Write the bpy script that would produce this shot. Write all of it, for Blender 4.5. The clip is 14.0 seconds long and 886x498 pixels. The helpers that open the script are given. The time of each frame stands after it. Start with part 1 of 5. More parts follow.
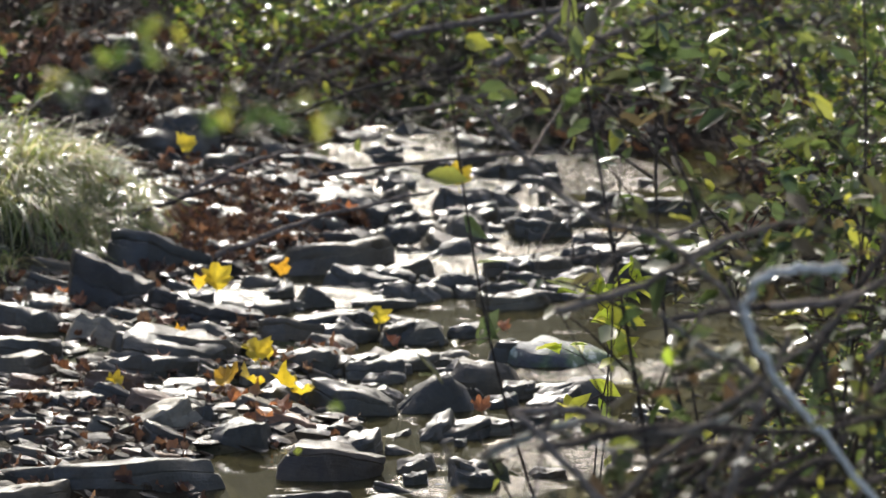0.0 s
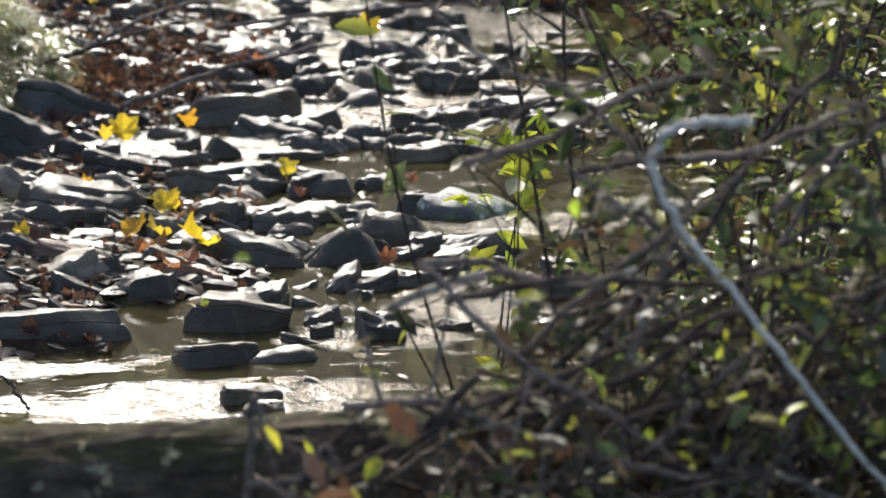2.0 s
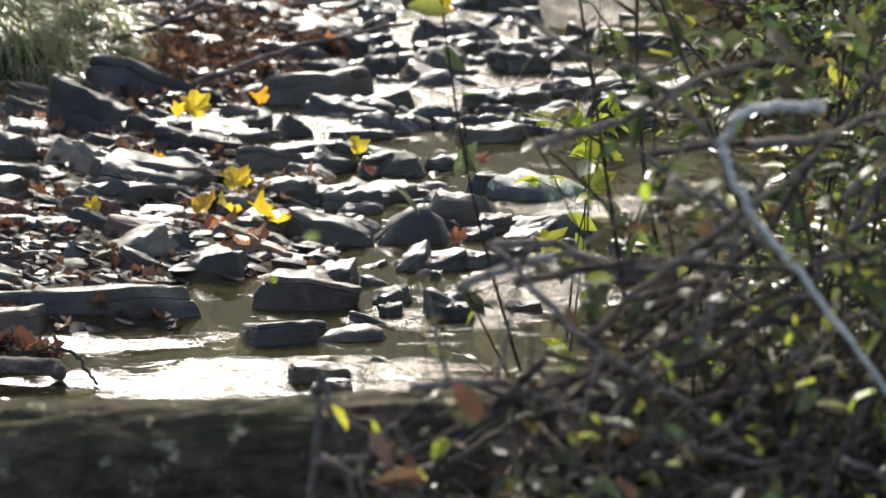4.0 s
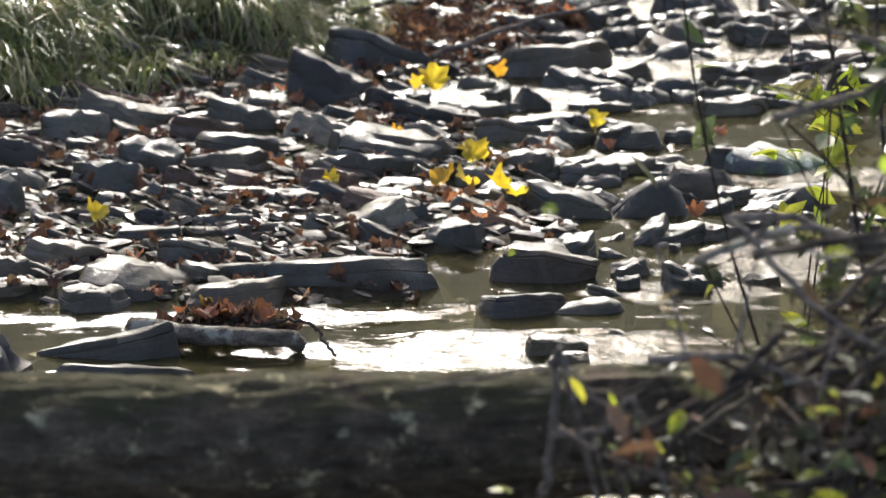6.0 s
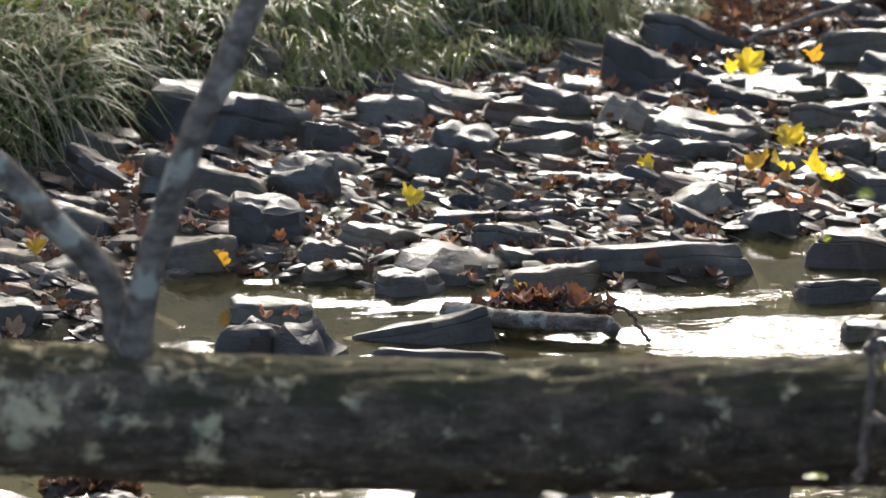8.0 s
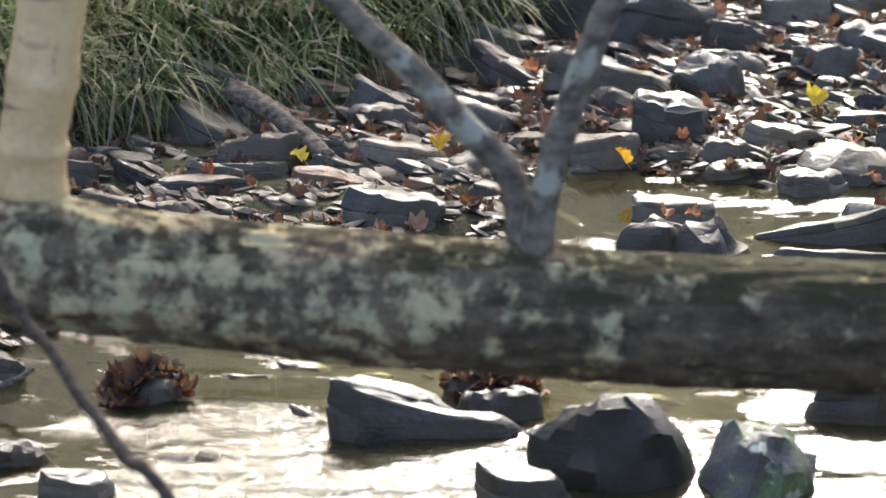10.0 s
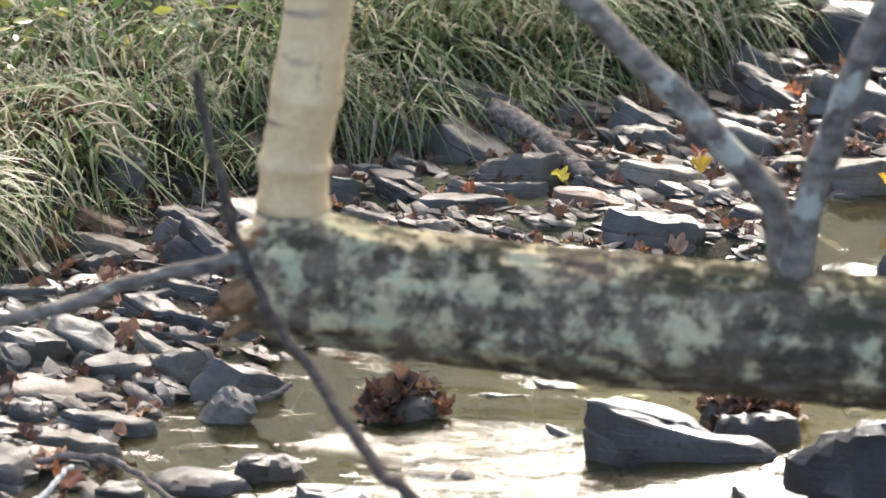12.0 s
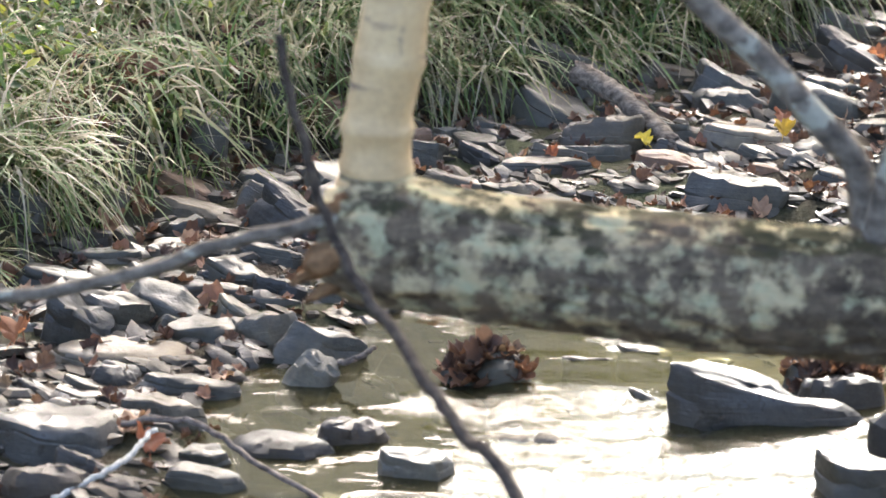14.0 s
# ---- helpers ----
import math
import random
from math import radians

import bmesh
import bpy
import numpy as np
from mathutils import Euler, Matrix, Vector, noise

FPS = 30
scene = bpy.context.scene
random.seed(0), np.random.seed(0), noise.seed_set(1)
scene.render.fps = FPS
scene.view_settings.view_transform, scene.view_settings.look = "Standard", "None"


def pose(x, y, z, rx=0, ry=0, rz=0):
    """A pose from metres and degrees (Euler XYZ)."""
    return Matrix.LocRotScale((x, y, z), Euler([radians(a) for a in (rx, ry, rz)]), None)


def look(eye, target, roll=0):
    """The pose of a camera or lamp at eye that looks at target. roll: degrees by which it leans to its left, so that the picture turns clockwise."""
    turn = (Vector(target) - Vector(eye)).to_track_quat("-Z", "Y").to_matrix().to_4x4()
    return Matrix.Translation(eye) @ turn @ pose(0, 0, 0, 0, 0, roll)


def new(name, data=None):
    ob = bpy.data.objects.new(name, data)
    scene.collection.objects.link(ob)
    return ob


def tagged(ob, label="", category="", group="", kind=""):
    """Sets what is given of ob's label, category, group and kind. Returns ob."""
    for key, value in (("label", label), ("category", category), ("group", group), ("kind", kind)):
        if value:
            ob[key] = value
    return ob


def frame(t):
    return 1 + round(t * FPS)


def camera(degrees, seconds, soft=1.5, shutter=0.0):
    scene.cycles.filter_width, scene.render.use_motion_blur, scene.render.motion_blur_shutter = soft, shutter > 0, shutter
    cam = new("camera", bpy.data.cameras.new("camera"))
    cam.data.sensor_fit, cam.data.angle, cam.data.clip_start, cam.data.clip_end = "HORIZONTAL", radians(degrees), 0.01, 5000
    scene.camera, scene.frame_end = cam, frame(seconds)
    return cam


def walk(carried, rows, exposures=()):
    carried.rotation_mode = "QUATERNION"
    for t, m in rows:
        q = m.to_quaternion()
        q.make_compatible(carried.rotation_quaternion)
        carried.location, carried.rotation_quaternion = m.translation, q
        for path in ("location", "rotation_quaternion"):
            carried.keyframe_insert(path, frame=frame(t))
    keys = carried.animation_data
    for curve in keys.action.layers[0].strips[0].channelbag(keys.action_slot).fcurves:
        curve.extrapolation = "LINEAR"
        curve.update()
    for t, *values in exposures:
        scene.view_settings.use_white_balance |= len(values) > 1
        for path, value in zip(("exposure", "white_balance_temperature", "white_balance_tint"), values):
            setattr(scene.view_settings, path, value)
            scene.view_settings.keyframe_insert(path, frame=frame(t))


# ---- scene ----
# A stony woodland stream in backlight, seen through a long lens that pans along a fallen log.
cam = camera(12.78, 14.0, soft=1.6)
cam.data.dof.use_dof = True
cam.data.dof.focus_distance = 7.2
cam.data.dof.aperture_fstop = 7.0
EYE = (0.000, -0.020, 2.180)
PATH = [
    (0, EYE, (1.2369, 7.4738, 0.4042), 0.533),
    (0.5, EYE, (1.2970, 7.4530, 0.3601), 0.782),
    (1, EYE, (1.3295, 7.4203, 0.2528), 0.833),
    (1.5, EYE, (1.3626, 7.3983, 0.1920), 0.972),
    (2, EYE, (1.4085, 7.3710, 0.1233), 1.076),
    (2.2, EYE, (1.4272, 7.3625, 0.1059), 1.076),
    (4.3, EYE, (1.2216, 7.3916, 0.0785), 1.603),
    (4.5, EYE, (1.1730, 7.3976, 0.0722), 1.451),
    (5, EYE, (1.0918, 7.4048, 0.0538), 1.277),
    (5.5, EYE, (0.9084, 7.4239, 0.0346), 0.884),
    (6, EYE, (0.8071, 7.4321, 0.0224), 0.801),
    (6.5, EYE, (0.7724, 7.4418, 0.0435), 0.810),
    (7, EYE, (0.5810, 7.4583, 0.0403), 0.348),
    (7.5, EYE, (0.3318, 7.4705, 0.0300), 0.038),
    (8, EYE, (0.1888, 7.4644, -0.0080), -0.387),
    (8.5, EYE, (0.0292, 7.4554, -0.0467), -0.842),
    (9, EYE, (-0.2344, 7.4375, -0.0940), -1.576),
    (9.2, EYE, (-0.3046, 7.4245, -0.1280), -1.708),
    (11.3, EYE, (-1.0150, 7.3366, -0.2055), -1.174),
    (11.5, EYE, (-1.0483, 7.3367, -0.1906), -1.415),
    (12, EYE, (-1.1124, 7.3444, -0.1370), -1.615),
    (12.5, EYE, (-1.1149, 7.3430, -0.1403), -1.233),
    (13, EYE, (-1.1158, 7.3392, -0.1519), -1.695),
    (13.5, EYE, (-1.2054, 7.3225, -0.1600), -1.801),
    (14, EYE, (-1.2730, 7.2978, -0.2010), -2.023),
]
walk(cam, [(t, look(eye, target, roll)) for t, eye, target, roll in PATH],
     exposures=[(0, 1.28, 6700, 7), (2.2, 1.35, 6700, 7), (4.3, 1.5, 6700, 7), (7.0, 1.5, 6750, 8), (8.0, 1.62, 6700, 7), (9.2, 1.92, 6750, 8), (11.3, 2.5, 6750, 7), (14, 2.68, 6700, 7)])

# ---- light ----
SUN_EL, SUN_AZ = radians(33), radians(1)
world = bpy.data.worlds.new("world")
scene.world = world
world.use_nodes = True
wn = world.node_tree
sky = wn.nodes.new("ShaderNodeTexSky")
sky.sky_type = 'NISHITA'
sky.sun_disc = False
sky.dust_density = 2.2
sky.air_density = 0.3
sky.ozone_density = 0.0
sky.sun_elevation, sky.sun_rotation = SUN_EL, SUN_AZ
wn.links.new(sky.outputs[0], wn.nodes["Background"].inputs[0])
wn.nodes["Background"].inputs[1].default_value = 0.27
sun = new("sun", bpy.data.lights.new("sun", "SUN"))
sun.data.energy, sun.data.angle, sun.data.color = 2.5, radians(0.55), (1.0, 0.98, 0.95)
sun.matrix_world = look((math.sin(SUN_AZ) * 30, math.cos(SUN_AZ) * 30, math.tan(SUN_EL) * 30), (0, 0, 0))


# ---- materials ----
def material(name):
    m = bpy.data.materials.new(name)
    m.use_nodes = True
    nt = m.node_tree
    nt.nodes.clear()
    out = nt.nodes.new("ShaderNodeOutputMaterial")

    def add(kind, **inputs):
        node = nt.nodes.new("ShaderNode" + kind)
        for key, value in inputs.items():
            sock = node.inputs[key.replace("_", " ")]
            if isinstance(value, bpy.types.NodeSocket):
                nt.links.new(value, sock)
            else:
                sock.default_value = value
        return node

    def ramp(fac, *stops):
        node = nt.nodes.new("ShaderNodeValToRGB")
        els = node.color_ramp.elements
        while len(els) < len(stops):
            els.new(0.5)
        for el, (p, c) in zip(els, stops):
            el.position = p
            el.color = (*c, 1) if len(c) == 3 else c
        nt.links.new(fac, node.inputs[0])
        return node.outputs[0]

    def mix(fac, a, b, blend="MIX"):
        node = nt.nodes.new("ShaderNodeMix")
        node.data_type, node.blend_type = 'RGBA', blend
        for i, v in ((0, fac), (6, a), (7, b)):
            if isinstance(v, bpy.types.NodeSocket):
                nt.links.new(v, node.inputs[i])
            else:
                node.inputs[i].default_value = v if i == 0 else (*v, 1)
        return node.outputs[2]

    def noise_tex(scale, detail=4, coord="Object", rough=0.55, stretch=None):
        co = nt.nodes.new("ShaderNodeTexCoord").outputs[coord]
        if stretch:
            mp = nt.nodes.new("ShaderNodeMapping")
            mp.inputs["Scale"].default_value = stretch
            nt.links.new(co, mp.inputs[0])
            co = mp.outputs[0]
        node = nt.nodes.new("ShaderNodeTexNoise")
        node.inputs["Scale"].default_value, node.inputs["Detail"].default_value = scale, detail
        node.inputs["Roughness"].default_value = rough
        nt.links.new(co, node.inputs["Vector"])
        return node.outputs[0]

    def bump(height, strength, distance, normal=None):
        node = add("Bump", Height=height, Strength=strength, Distance=distance)
        if normal:
            nt.links.new(normal, node.inputs["Normal"])
        return node.outputs[0]

    def finish(shader):
        nt.links.new(shader, out.inputs[0])
        return m

    return nt, add, ramp, mix, noise_tex, bump, finish


def rock_material(name, dark, light, rough, island=False):
    nt, add, ramp, mix, noise_tex, bump, finish = material(name)
    big = noise_tex(9, 5)
    fine = noise_tex(110, 5, rough=0.65)
    strata = noise_tex(30, 3, stretch=(0.5, 0.5, 7))
    col = ramp(big, (0.3, dark), (0.75, light))
    col = mix(0.45, col, ramp(fine, (0.3, (0.35, 0.35, 0.35)), (0.8, (1.35, 1.3, 1.2))), "MULTIPLY")
    col = mix(0.22, col, ramp(strata, (0.35, (0.5, 0.5, 0.5)), (0.65, (1.2, 1.17, 1.1))), "MULTIPLY")
    if island:
        rnd = nt.nodes.new("ShaderNodeNewGeometry").outputs["Random Per Island"]
    else:
        rnd = nt.nodes.new("ShaderNodeObjectInfo").outputs["Random"]
    col = mix(1.0, col, ramp(rnd, (0.0, (0.55, 0.55, 0.54)), (0.55, (1.0, 0.98, 0.94)), (0.85, (1.15, 0.98, 0.8)), (1.0, (1.45, 1.4, 1.3))), "MULTIPLY")
    film = ramp(noise_tex(13, 4), (0.40, (0.6, 0.6, 0.6)), (0.58, (0, 0, 0)))
    r = ramp(noise_tex(13, 4), (0.36, (rough,) * 3), (0.52, (0.58,) * 3), (0.75, (0.8,) * 3))
    n = bump(fine, 0.5, 0.004, bump(strata, 0.22, 0.005))
    glint = bump(noise_tex(170, 2), 0.7, 0.003, n)
    p = add("BsdfPrincipled", Base_Color=col, Roughness=r, Normal=n, Specular_IOR_Level=0.36, Coat_Weight=film, Coat_Roughness=0.13, Coat_IOR=1.33, Coat_Normal=glint)
    return finish(p.outputs[0])


ROCK = rock_material("wet_shale", (0.042, 0.038, 0.027), (0.115, 0.105, 0.077), 0.36)
# lighter copy of the shale; puts sun on the placed slabs into their colour
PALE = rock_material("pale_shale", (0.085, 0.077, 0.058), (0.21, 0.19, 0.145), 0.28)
BROWN = rock_material("brown_sandstone", (0.11, 0.065, 0.04), (0.24, 0.15, 0.09), 0.5)
PEBBLE = rock_material("stream_pebbles", (0.032, 0.027, 0.019), (0.092, 0.077, 0.054), 0.26, island=True)


def moss_rock_material():
    nt, add, ramp, mix, noise_tex, bump, finish = material("mossy_shale")
    fine = noise_tex(120, 4)
    col = mix(ramp(noise_tex(11, 4), (0.45, (0, 0, 0)), (0.58, (1, 1, 1))), (0.07, 0.07, 0.07), (0.10, 0.14, 0.06))
    col = mix(ramp(noise_tex(23, 3), (0.6, (0, 0, 0)), (0.66, (1, 1, 1))), col, (0.42, 0.45, 0.36))
    col = mix(0.5, col, ramp(fine, (0.3, (0.5, 0.5, 0.5)), (0.7, (1.3, 1.3, 1.3))), "MULTIPLY")
    p = add("BsdfPrincipled", Base_Color=col, Roughness=0.6, Normal=bump(fine, 0.6, 0.005))
    return finish(p.outputs[0])


# darker copy of the wet shale, with shade put into its colour
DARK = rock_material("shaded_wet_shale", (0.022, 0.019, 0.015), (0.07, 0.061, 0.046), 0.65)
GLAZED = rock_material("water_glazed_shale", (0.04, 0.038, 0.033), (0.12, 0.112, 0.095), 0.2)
MOSSY = moss_rock_material()


def ground_material():
    nt, add, ramp, mix, noise_tex, bump, finish = material("streamside_soil")
    big, mid, fine = noise_tex(1.4, 4), noise_tex(14, 5), noise_tex(90, 5, rough=0.7)
    col = ramp(mid, (0.3, (0.02, 0.015, 0.01)), (0.55, (0.045, 0.033, 0.021)), (0.75, (0.085, 0.062, 0.04)))
    col = mix(ramp(big, (0.45, (0, 0, 0)), (0.62, (1, 1, 1))), col, (0.05, 0.055, 0.024))
    col = mix(0.6, col, ramp(fine, (0.3, (0.35, 0.35, 0.35)), (0.75, (1.5, 1.45, 1.35))), "MULTIPLY")
    sep = add("SeparateXYZ", Vector=nt.nodes.new("ShaderNodeTexCoord").outputs["Object"])
    silt = add("MapRange", Value=sep.outputs[2], From_Min=-0.045, From_Max=0.005, To_Min=1.0, To_Max=0.0)
    col = mix(silt.outputs[0], col, ramp(mid, (0.3, (0.045, 0.04, 0.022)), (0.7, (0.115, 0.10, 0.055))))
    n = bump(fine, 0.8, 0.01, bump(mid, 0.6, 0.03))
    p = add("BsdfPrincipled", Base_Color=col, Roughness=0.9, Normal=n, Specular_IOR_Level=0.15)
    return finish(p.outputs[0])


SOIL = ground_material()


# olive slope out of view, added for the pools to reflect
def hillside_material():
    nt, add, ramp, mix, noise_tex, bump, finish = material("unseen_wooded_hill")
    col = ramp(noise_tex(0.9, 6, rough=0.7), (0.3, (0.025, 0.03, 0.012)), (0.55, (0.06, 0.07, 0.022)), (0.75, (0.11, 0.09, 0.03)))
    p = add("BsdfPrincipled", Base_Color=col, Roughness=0.9)
    return finish(p.outputs[0])


HILL = hillside_material()


def water_material(name, rough, long_wave, short_wave):
    """Clear shallow water over silt; the waves are heights in metres."""
    nt, add, ramp, mix, noise_tex, bump, finish = material(name)
    a = noise_tex(26, 2, stretch=(0.55, 1.0, 1))
    b = noise_tex(74, 2, stretch=(0.55, 1.0, 1))
    n = bump(b, 1.0, short_wave, bump(a, 1.0, long_wave))
    through_light = add("BsdfTransparent", Color=(0.62, 0.57, 0.36, 1))
    silt = add("BsdfDiffuse", Color=(0.072, 0.064, 0.03, 1))
    clear = add("MixShader", Fac=0.38)
    nt.links.new(through_light.outputs[0], clear.inputs[1])
    nt.links.new(silt.outputs[0], clear.inputs[2])
    gloss = add("BsdfGlossy", Roughness=rough, Normal=n)
    fres = add("Fresnel", IOR=1.33, Normal=n)
    mx = nt.nodes.new("ShaderNodeMixShader")
    for i, s in ((0, fres.outputs[0]), (1, clear.outputs[0]), (2, gloss.outputs[0])):
        nt.links.new(s, mx.inputs[i])
    return finish(mx.outputs[0])


POOL = water_material("calm_water", 0.035, 0.0007, 0.0003)
GLITTER = water_material("glittering_water", 0.1, 0.004, 0.0022)
RIFFLE = water_material("rippling_water", 0.2, 0.0036, 0.0018)


def leaf_material(name, *colours, island=True, glow=0.5, rough=0.5):
    nt, add, ramp, mix, noise_tex, bump, finish = material(name)
    if island:
        rnd = nt.nodes.new("ShaderNodeNewGeometry").outputs["Random Per Island"]
    else:
        rnd = nt.nodes.new("ShaderNodeObjectInfo").outputs["Random"]
    k = len(colours) - 1
    col = ramp(rnd, *[(i / k, c) for i, c in enumerate(colours)])
    col = mix(0.5, col, ramp(noise_tex(60, 3), (0.3, (0.6, 0.55, 0.5)), (0.7, (1.2, 1.2, 1.2))), "MULTIPLY")
    p = add("BsdfPrincipled", Base_Color=col, Roughness=rough)
    tr = add("BsdfTranslucent", Color=col)
    mx = add("MixShader", Fac=glow)
    nt.links.new(p.outputs[0], mx.inputs[1])
    nt.links.new(tr.outputs[0], mx.inputs[2])
    return finish(mx.outputs[0])


GRASS = leaf_material("sedge_blades", (0.07, 0.12, 0.03), (0.105, 0.17, 0.042), (0.14, 0.20, 0.052), (0.19, 0.225, 0.075), (0.29, 0.26, 0.12), (0.38, 0.32, 0.19), rough=0.5, glow=0.5)
# brighter copy of the sedge; sun glare is put into the blade colour
PALEGRASS = leaf_material("sunlit_sedge_blades", (0.22, 0.34, 0.08), (0.38, 0.44, 0.13), (0.56, 0.53, 0.22), (0.7, 0.6, 0.36), rough=0.24, glow=0.6)
STRAW = leaf_material("dry_straw_blades", (0.26, 0.22, 0.12), (0.38, 0.32, 0.20), (0.46, 0.40, 0.27), rough=0.5, glow=0.4)
WEED = leaf_material("weed_leaves", (0.05, 0.075, 0.025), (0.09, 0.15, 0.03), (0.20, 0.26, 0.05), (0.42, 0.40, 0.07), rough=0.14)
SHRUB = leaf_material("shrub_leaves", (0.06, 0.05, 0.03), (0.055, 0.085, 0.033), (0.08, 0.11, 0.04), (0.12, 0.085, 0.045), (0.08, 0.12, 0.035), (0.17, 0.20, 0.05), (0.42, 0.42, 0.06), rough=0.3, glow=0.5)
# darker copy of the shrub leaves; shade inside the brush is in its colour
DARKLEAF = leaf_material("shaded_shrub_leaves", (0.03, 0.022, 0.015), (0.035, 0.045, 0.02), (0.06, 0.075, 0.03), (0.08, 0.05, 0.028), (0.10, 0.13, 0.035), rough=0.65, glow=0.4)
YGREEN = leaf_material("yellow_green_leaves", (0.26, 0.36, 0.04), (0.40, 0.46, 0.05), (0.55, 0.52, 0.06), rough=0.4, glow=0.6)
YELLOW = leaf_material("yellow_leaf", (0.62, 0.45, 0.03), (0.75, 0.58, 0.05), (0.55, 0.30, 0.03), island=False)
ORANGE = leaf_material("orange_leaf", (0.30, 0.10, 0.04), (0.38, 0.16, 0.065), (0.22, 0.08, 0.04), island=False)
RUST = leaf_material("brown_leaf", (0.16, 0.07, 0.035), (0.25, 0.12, 0.06), (0.36, 0.22, 0.12), island=False, glow=0.3)
LITTER = leaf_material("leaf_litter", (0.045, 0.024, 0.015), (0.075, 0.038, 0.022), (0.12, 0.065, 0.036), (0.18, 0.08, 0.037), (0.16, 0.115, 0.07), glow=0.25, rough=0.75)


def bark_material(name, dark, light, lichen_from=None, scale=1.0, lichen_amount=0.5):
    nt, add, ramp, mix, noise_tex, bump, finish = material(name)
    fur = noise_tex(42 * scale, 5, stretch=(0.5, 1, 1), rough=0.6)
    fine = noise_tex(150 * scale, 4)
    col = ramp(fur, (0.35, dark), (0.68, light))
    col = mix(0.5, col, ramp(fine, (0.3, (0.5, 0.5, 0.5)), (0.7, (1.35, 1.3, 1.25))), "MULTIPLY")
    if lichen_from is not None:
        co = nt.nodes.new("ShaderNodeTexCoord").outputs["Object"]
        sep = add("SeparateXYZ", Vector=co)
        along = add("MapRange", Value=sep.outputs[0], From_Min=lichen_from[0], From_Max=lichen_from[1], To_Min=0.04, To_Max=-0.075)
        la = add("Math", Value=noise_tex(21, 8, rough=0.72))
        nt.links.new(along.outputs[0], la.inputs[1])
        # bark darkened towards the right, shade put into the colour to mute sun
        right_shade = add("MapRange", Value=sep.outputs[0], From_Min=-0.68, From_Max=0.3, To_Min=0.0, To_Max=0.95)
        col = mix(right_shade.outputs[0], col, mix(1.0, col, (0.62, 0.62, 0.62), "MULTIPLY"))
        # dark moss on upward faces; its colour also stands in for shade on top
        up = add("SeparateXYZ", Vector=nt.nodes.new("ShaderNodeNewGeometry").outputs["Normal"])
        top = add("MapRange", Value=up.outputs[2], From_Min=0.3, From_Max=0.95, To_Min=-0.1, To_Max=0.2)
        mo = add("Math", Value=noise_tex(9, 4))
        nt.links.new(top.outputs[0], mo.inputs[1])
        col = mix(ramp(mo.outputs[0], (0.56, (0, 0, 0)), (0.68, (1, 1, 1))), col, (0.036, 0.034, 0.018))
        m1 = ramp(la.outputs[0], (0.50, (0, 0, 0)), (0.61, (0.85, 0.85, 0.85)))
        m2 = ramp(noise_tex(24, 4), (0.46, (0, 0, 0)), (0.58, (1, 1, 1)))
        col = mix(m1, col, mix(m2, (0.42, 0.34, 0.195), (0.34, 0.325, 0.195)))
    elif lichen_amount:
        m1 = ramp(noise_tex(14 * scale, 4), (0.62 - 0.1 * lichen_amount, (0, 0, 0)), (0.66 - 0.1 * lichen_amount, (1, 1, 1)))
        col = mix(m1, col, (0.26, 0.25, 0.195))
    n = bump(fur, 0.9, 0.012 / scale, bump(fine, 0.4, 0.003))
    p = add("BsdfPrincipled", Base_Color=col, Roughness=0.95, Normal=n, Specular_IOR_Level=0.1)
    return finish(p.outputs[0])


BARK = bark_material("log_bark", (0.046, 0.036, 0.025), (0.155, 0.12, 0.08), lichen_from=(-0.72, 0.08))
BRANCH = bark_material("branch_bark", (0.065, 0.055, 0.043), (0.21, 0.18, 0.14), scale=1.4, lichen_amount=0.55)
TWIG = bark_material("twig_bark", (0.07, 0.055, 0.045), (0.24, 0.20, 0.16), scale=2, lichen_amount=0.0)
DARKTWIG = bark_material("dark_twig", (0.03, 0.024, 0.02), (0.10, 0.08, 0.06), scale=2, lichen_amount=0.0)
BRUSH = bark_material("matted_twigs", (0.06, 0.048, 0.036), (0.23, 0.19, 0.145), scale=2, lichen_amount=0.0)
VINE = bark_material("grey_vine", (0.34, 0.33, 0.28), (0.60, 0.58, 0.50), scale=2, lichen_amount=0.0)


def stem_material():
    nt, add, ramp, mix, noise_tex, bump, finish = material("peeling_pale_bark")
    col = ramp(noise_tex(9, 4), (0.3, (0.40, 0.265, 0.12)), (0.7, (0.55, 0.40, 0.205)))
    ring = noise_tex(9, 4, stretch=(0.5, 0.5, 3.2))
    col = mix(ramp(ring, (0.58, (0, 0, 0)), (0.64, (1, 1, 1))), col, (0.17, 0.12, 0.08))
    patch = noise_tex(16, 5, stretch=(1, 1, 0.5))
    col = mix(ramp(patch, (0.645, (0, 0, 0)), (0.70, (1, 1, 1))), col, (0.10, 0.085, 0.07))
    fine = noise_tex(120, 4)
    col = mix(0.3, col, ramp(fine, (0.3, (0.6, 0.6, 0.6)), (0.7, (1.25, 1.25, 1.25))), "MULTIPLY")
    p = add("BsdfPrincipled", Base_Color=col, Roughness=0.6, Normal=bump(ring, 0.5, 0.008, bump(fine, 0.3, 0.003)))
    return finish(p.outputs[0])


STEM = stem_material()


# ---- builders ----
def mesh_of(name, verts, faces, mat, smooth=True, angle=None):
    me = bpy.data.meshes.new(name)
    me.from_pydata([tuple(v) for v in verts], [], [tuple(f) for f in faces])
    me.materials.append(mat)
    if smooth:
        me.polygons.foreach_set("use_smooth", [True] * len(me.polygons))
        if angle:
            me.set_sharp_from_angle(angle=radians(angle))
    me.update()
    return me


def part(name, me, parent, label=""):
    ob = new(name, me)
    ob.parent = parent
    if label:
        tagged(ob, label)
    return ob


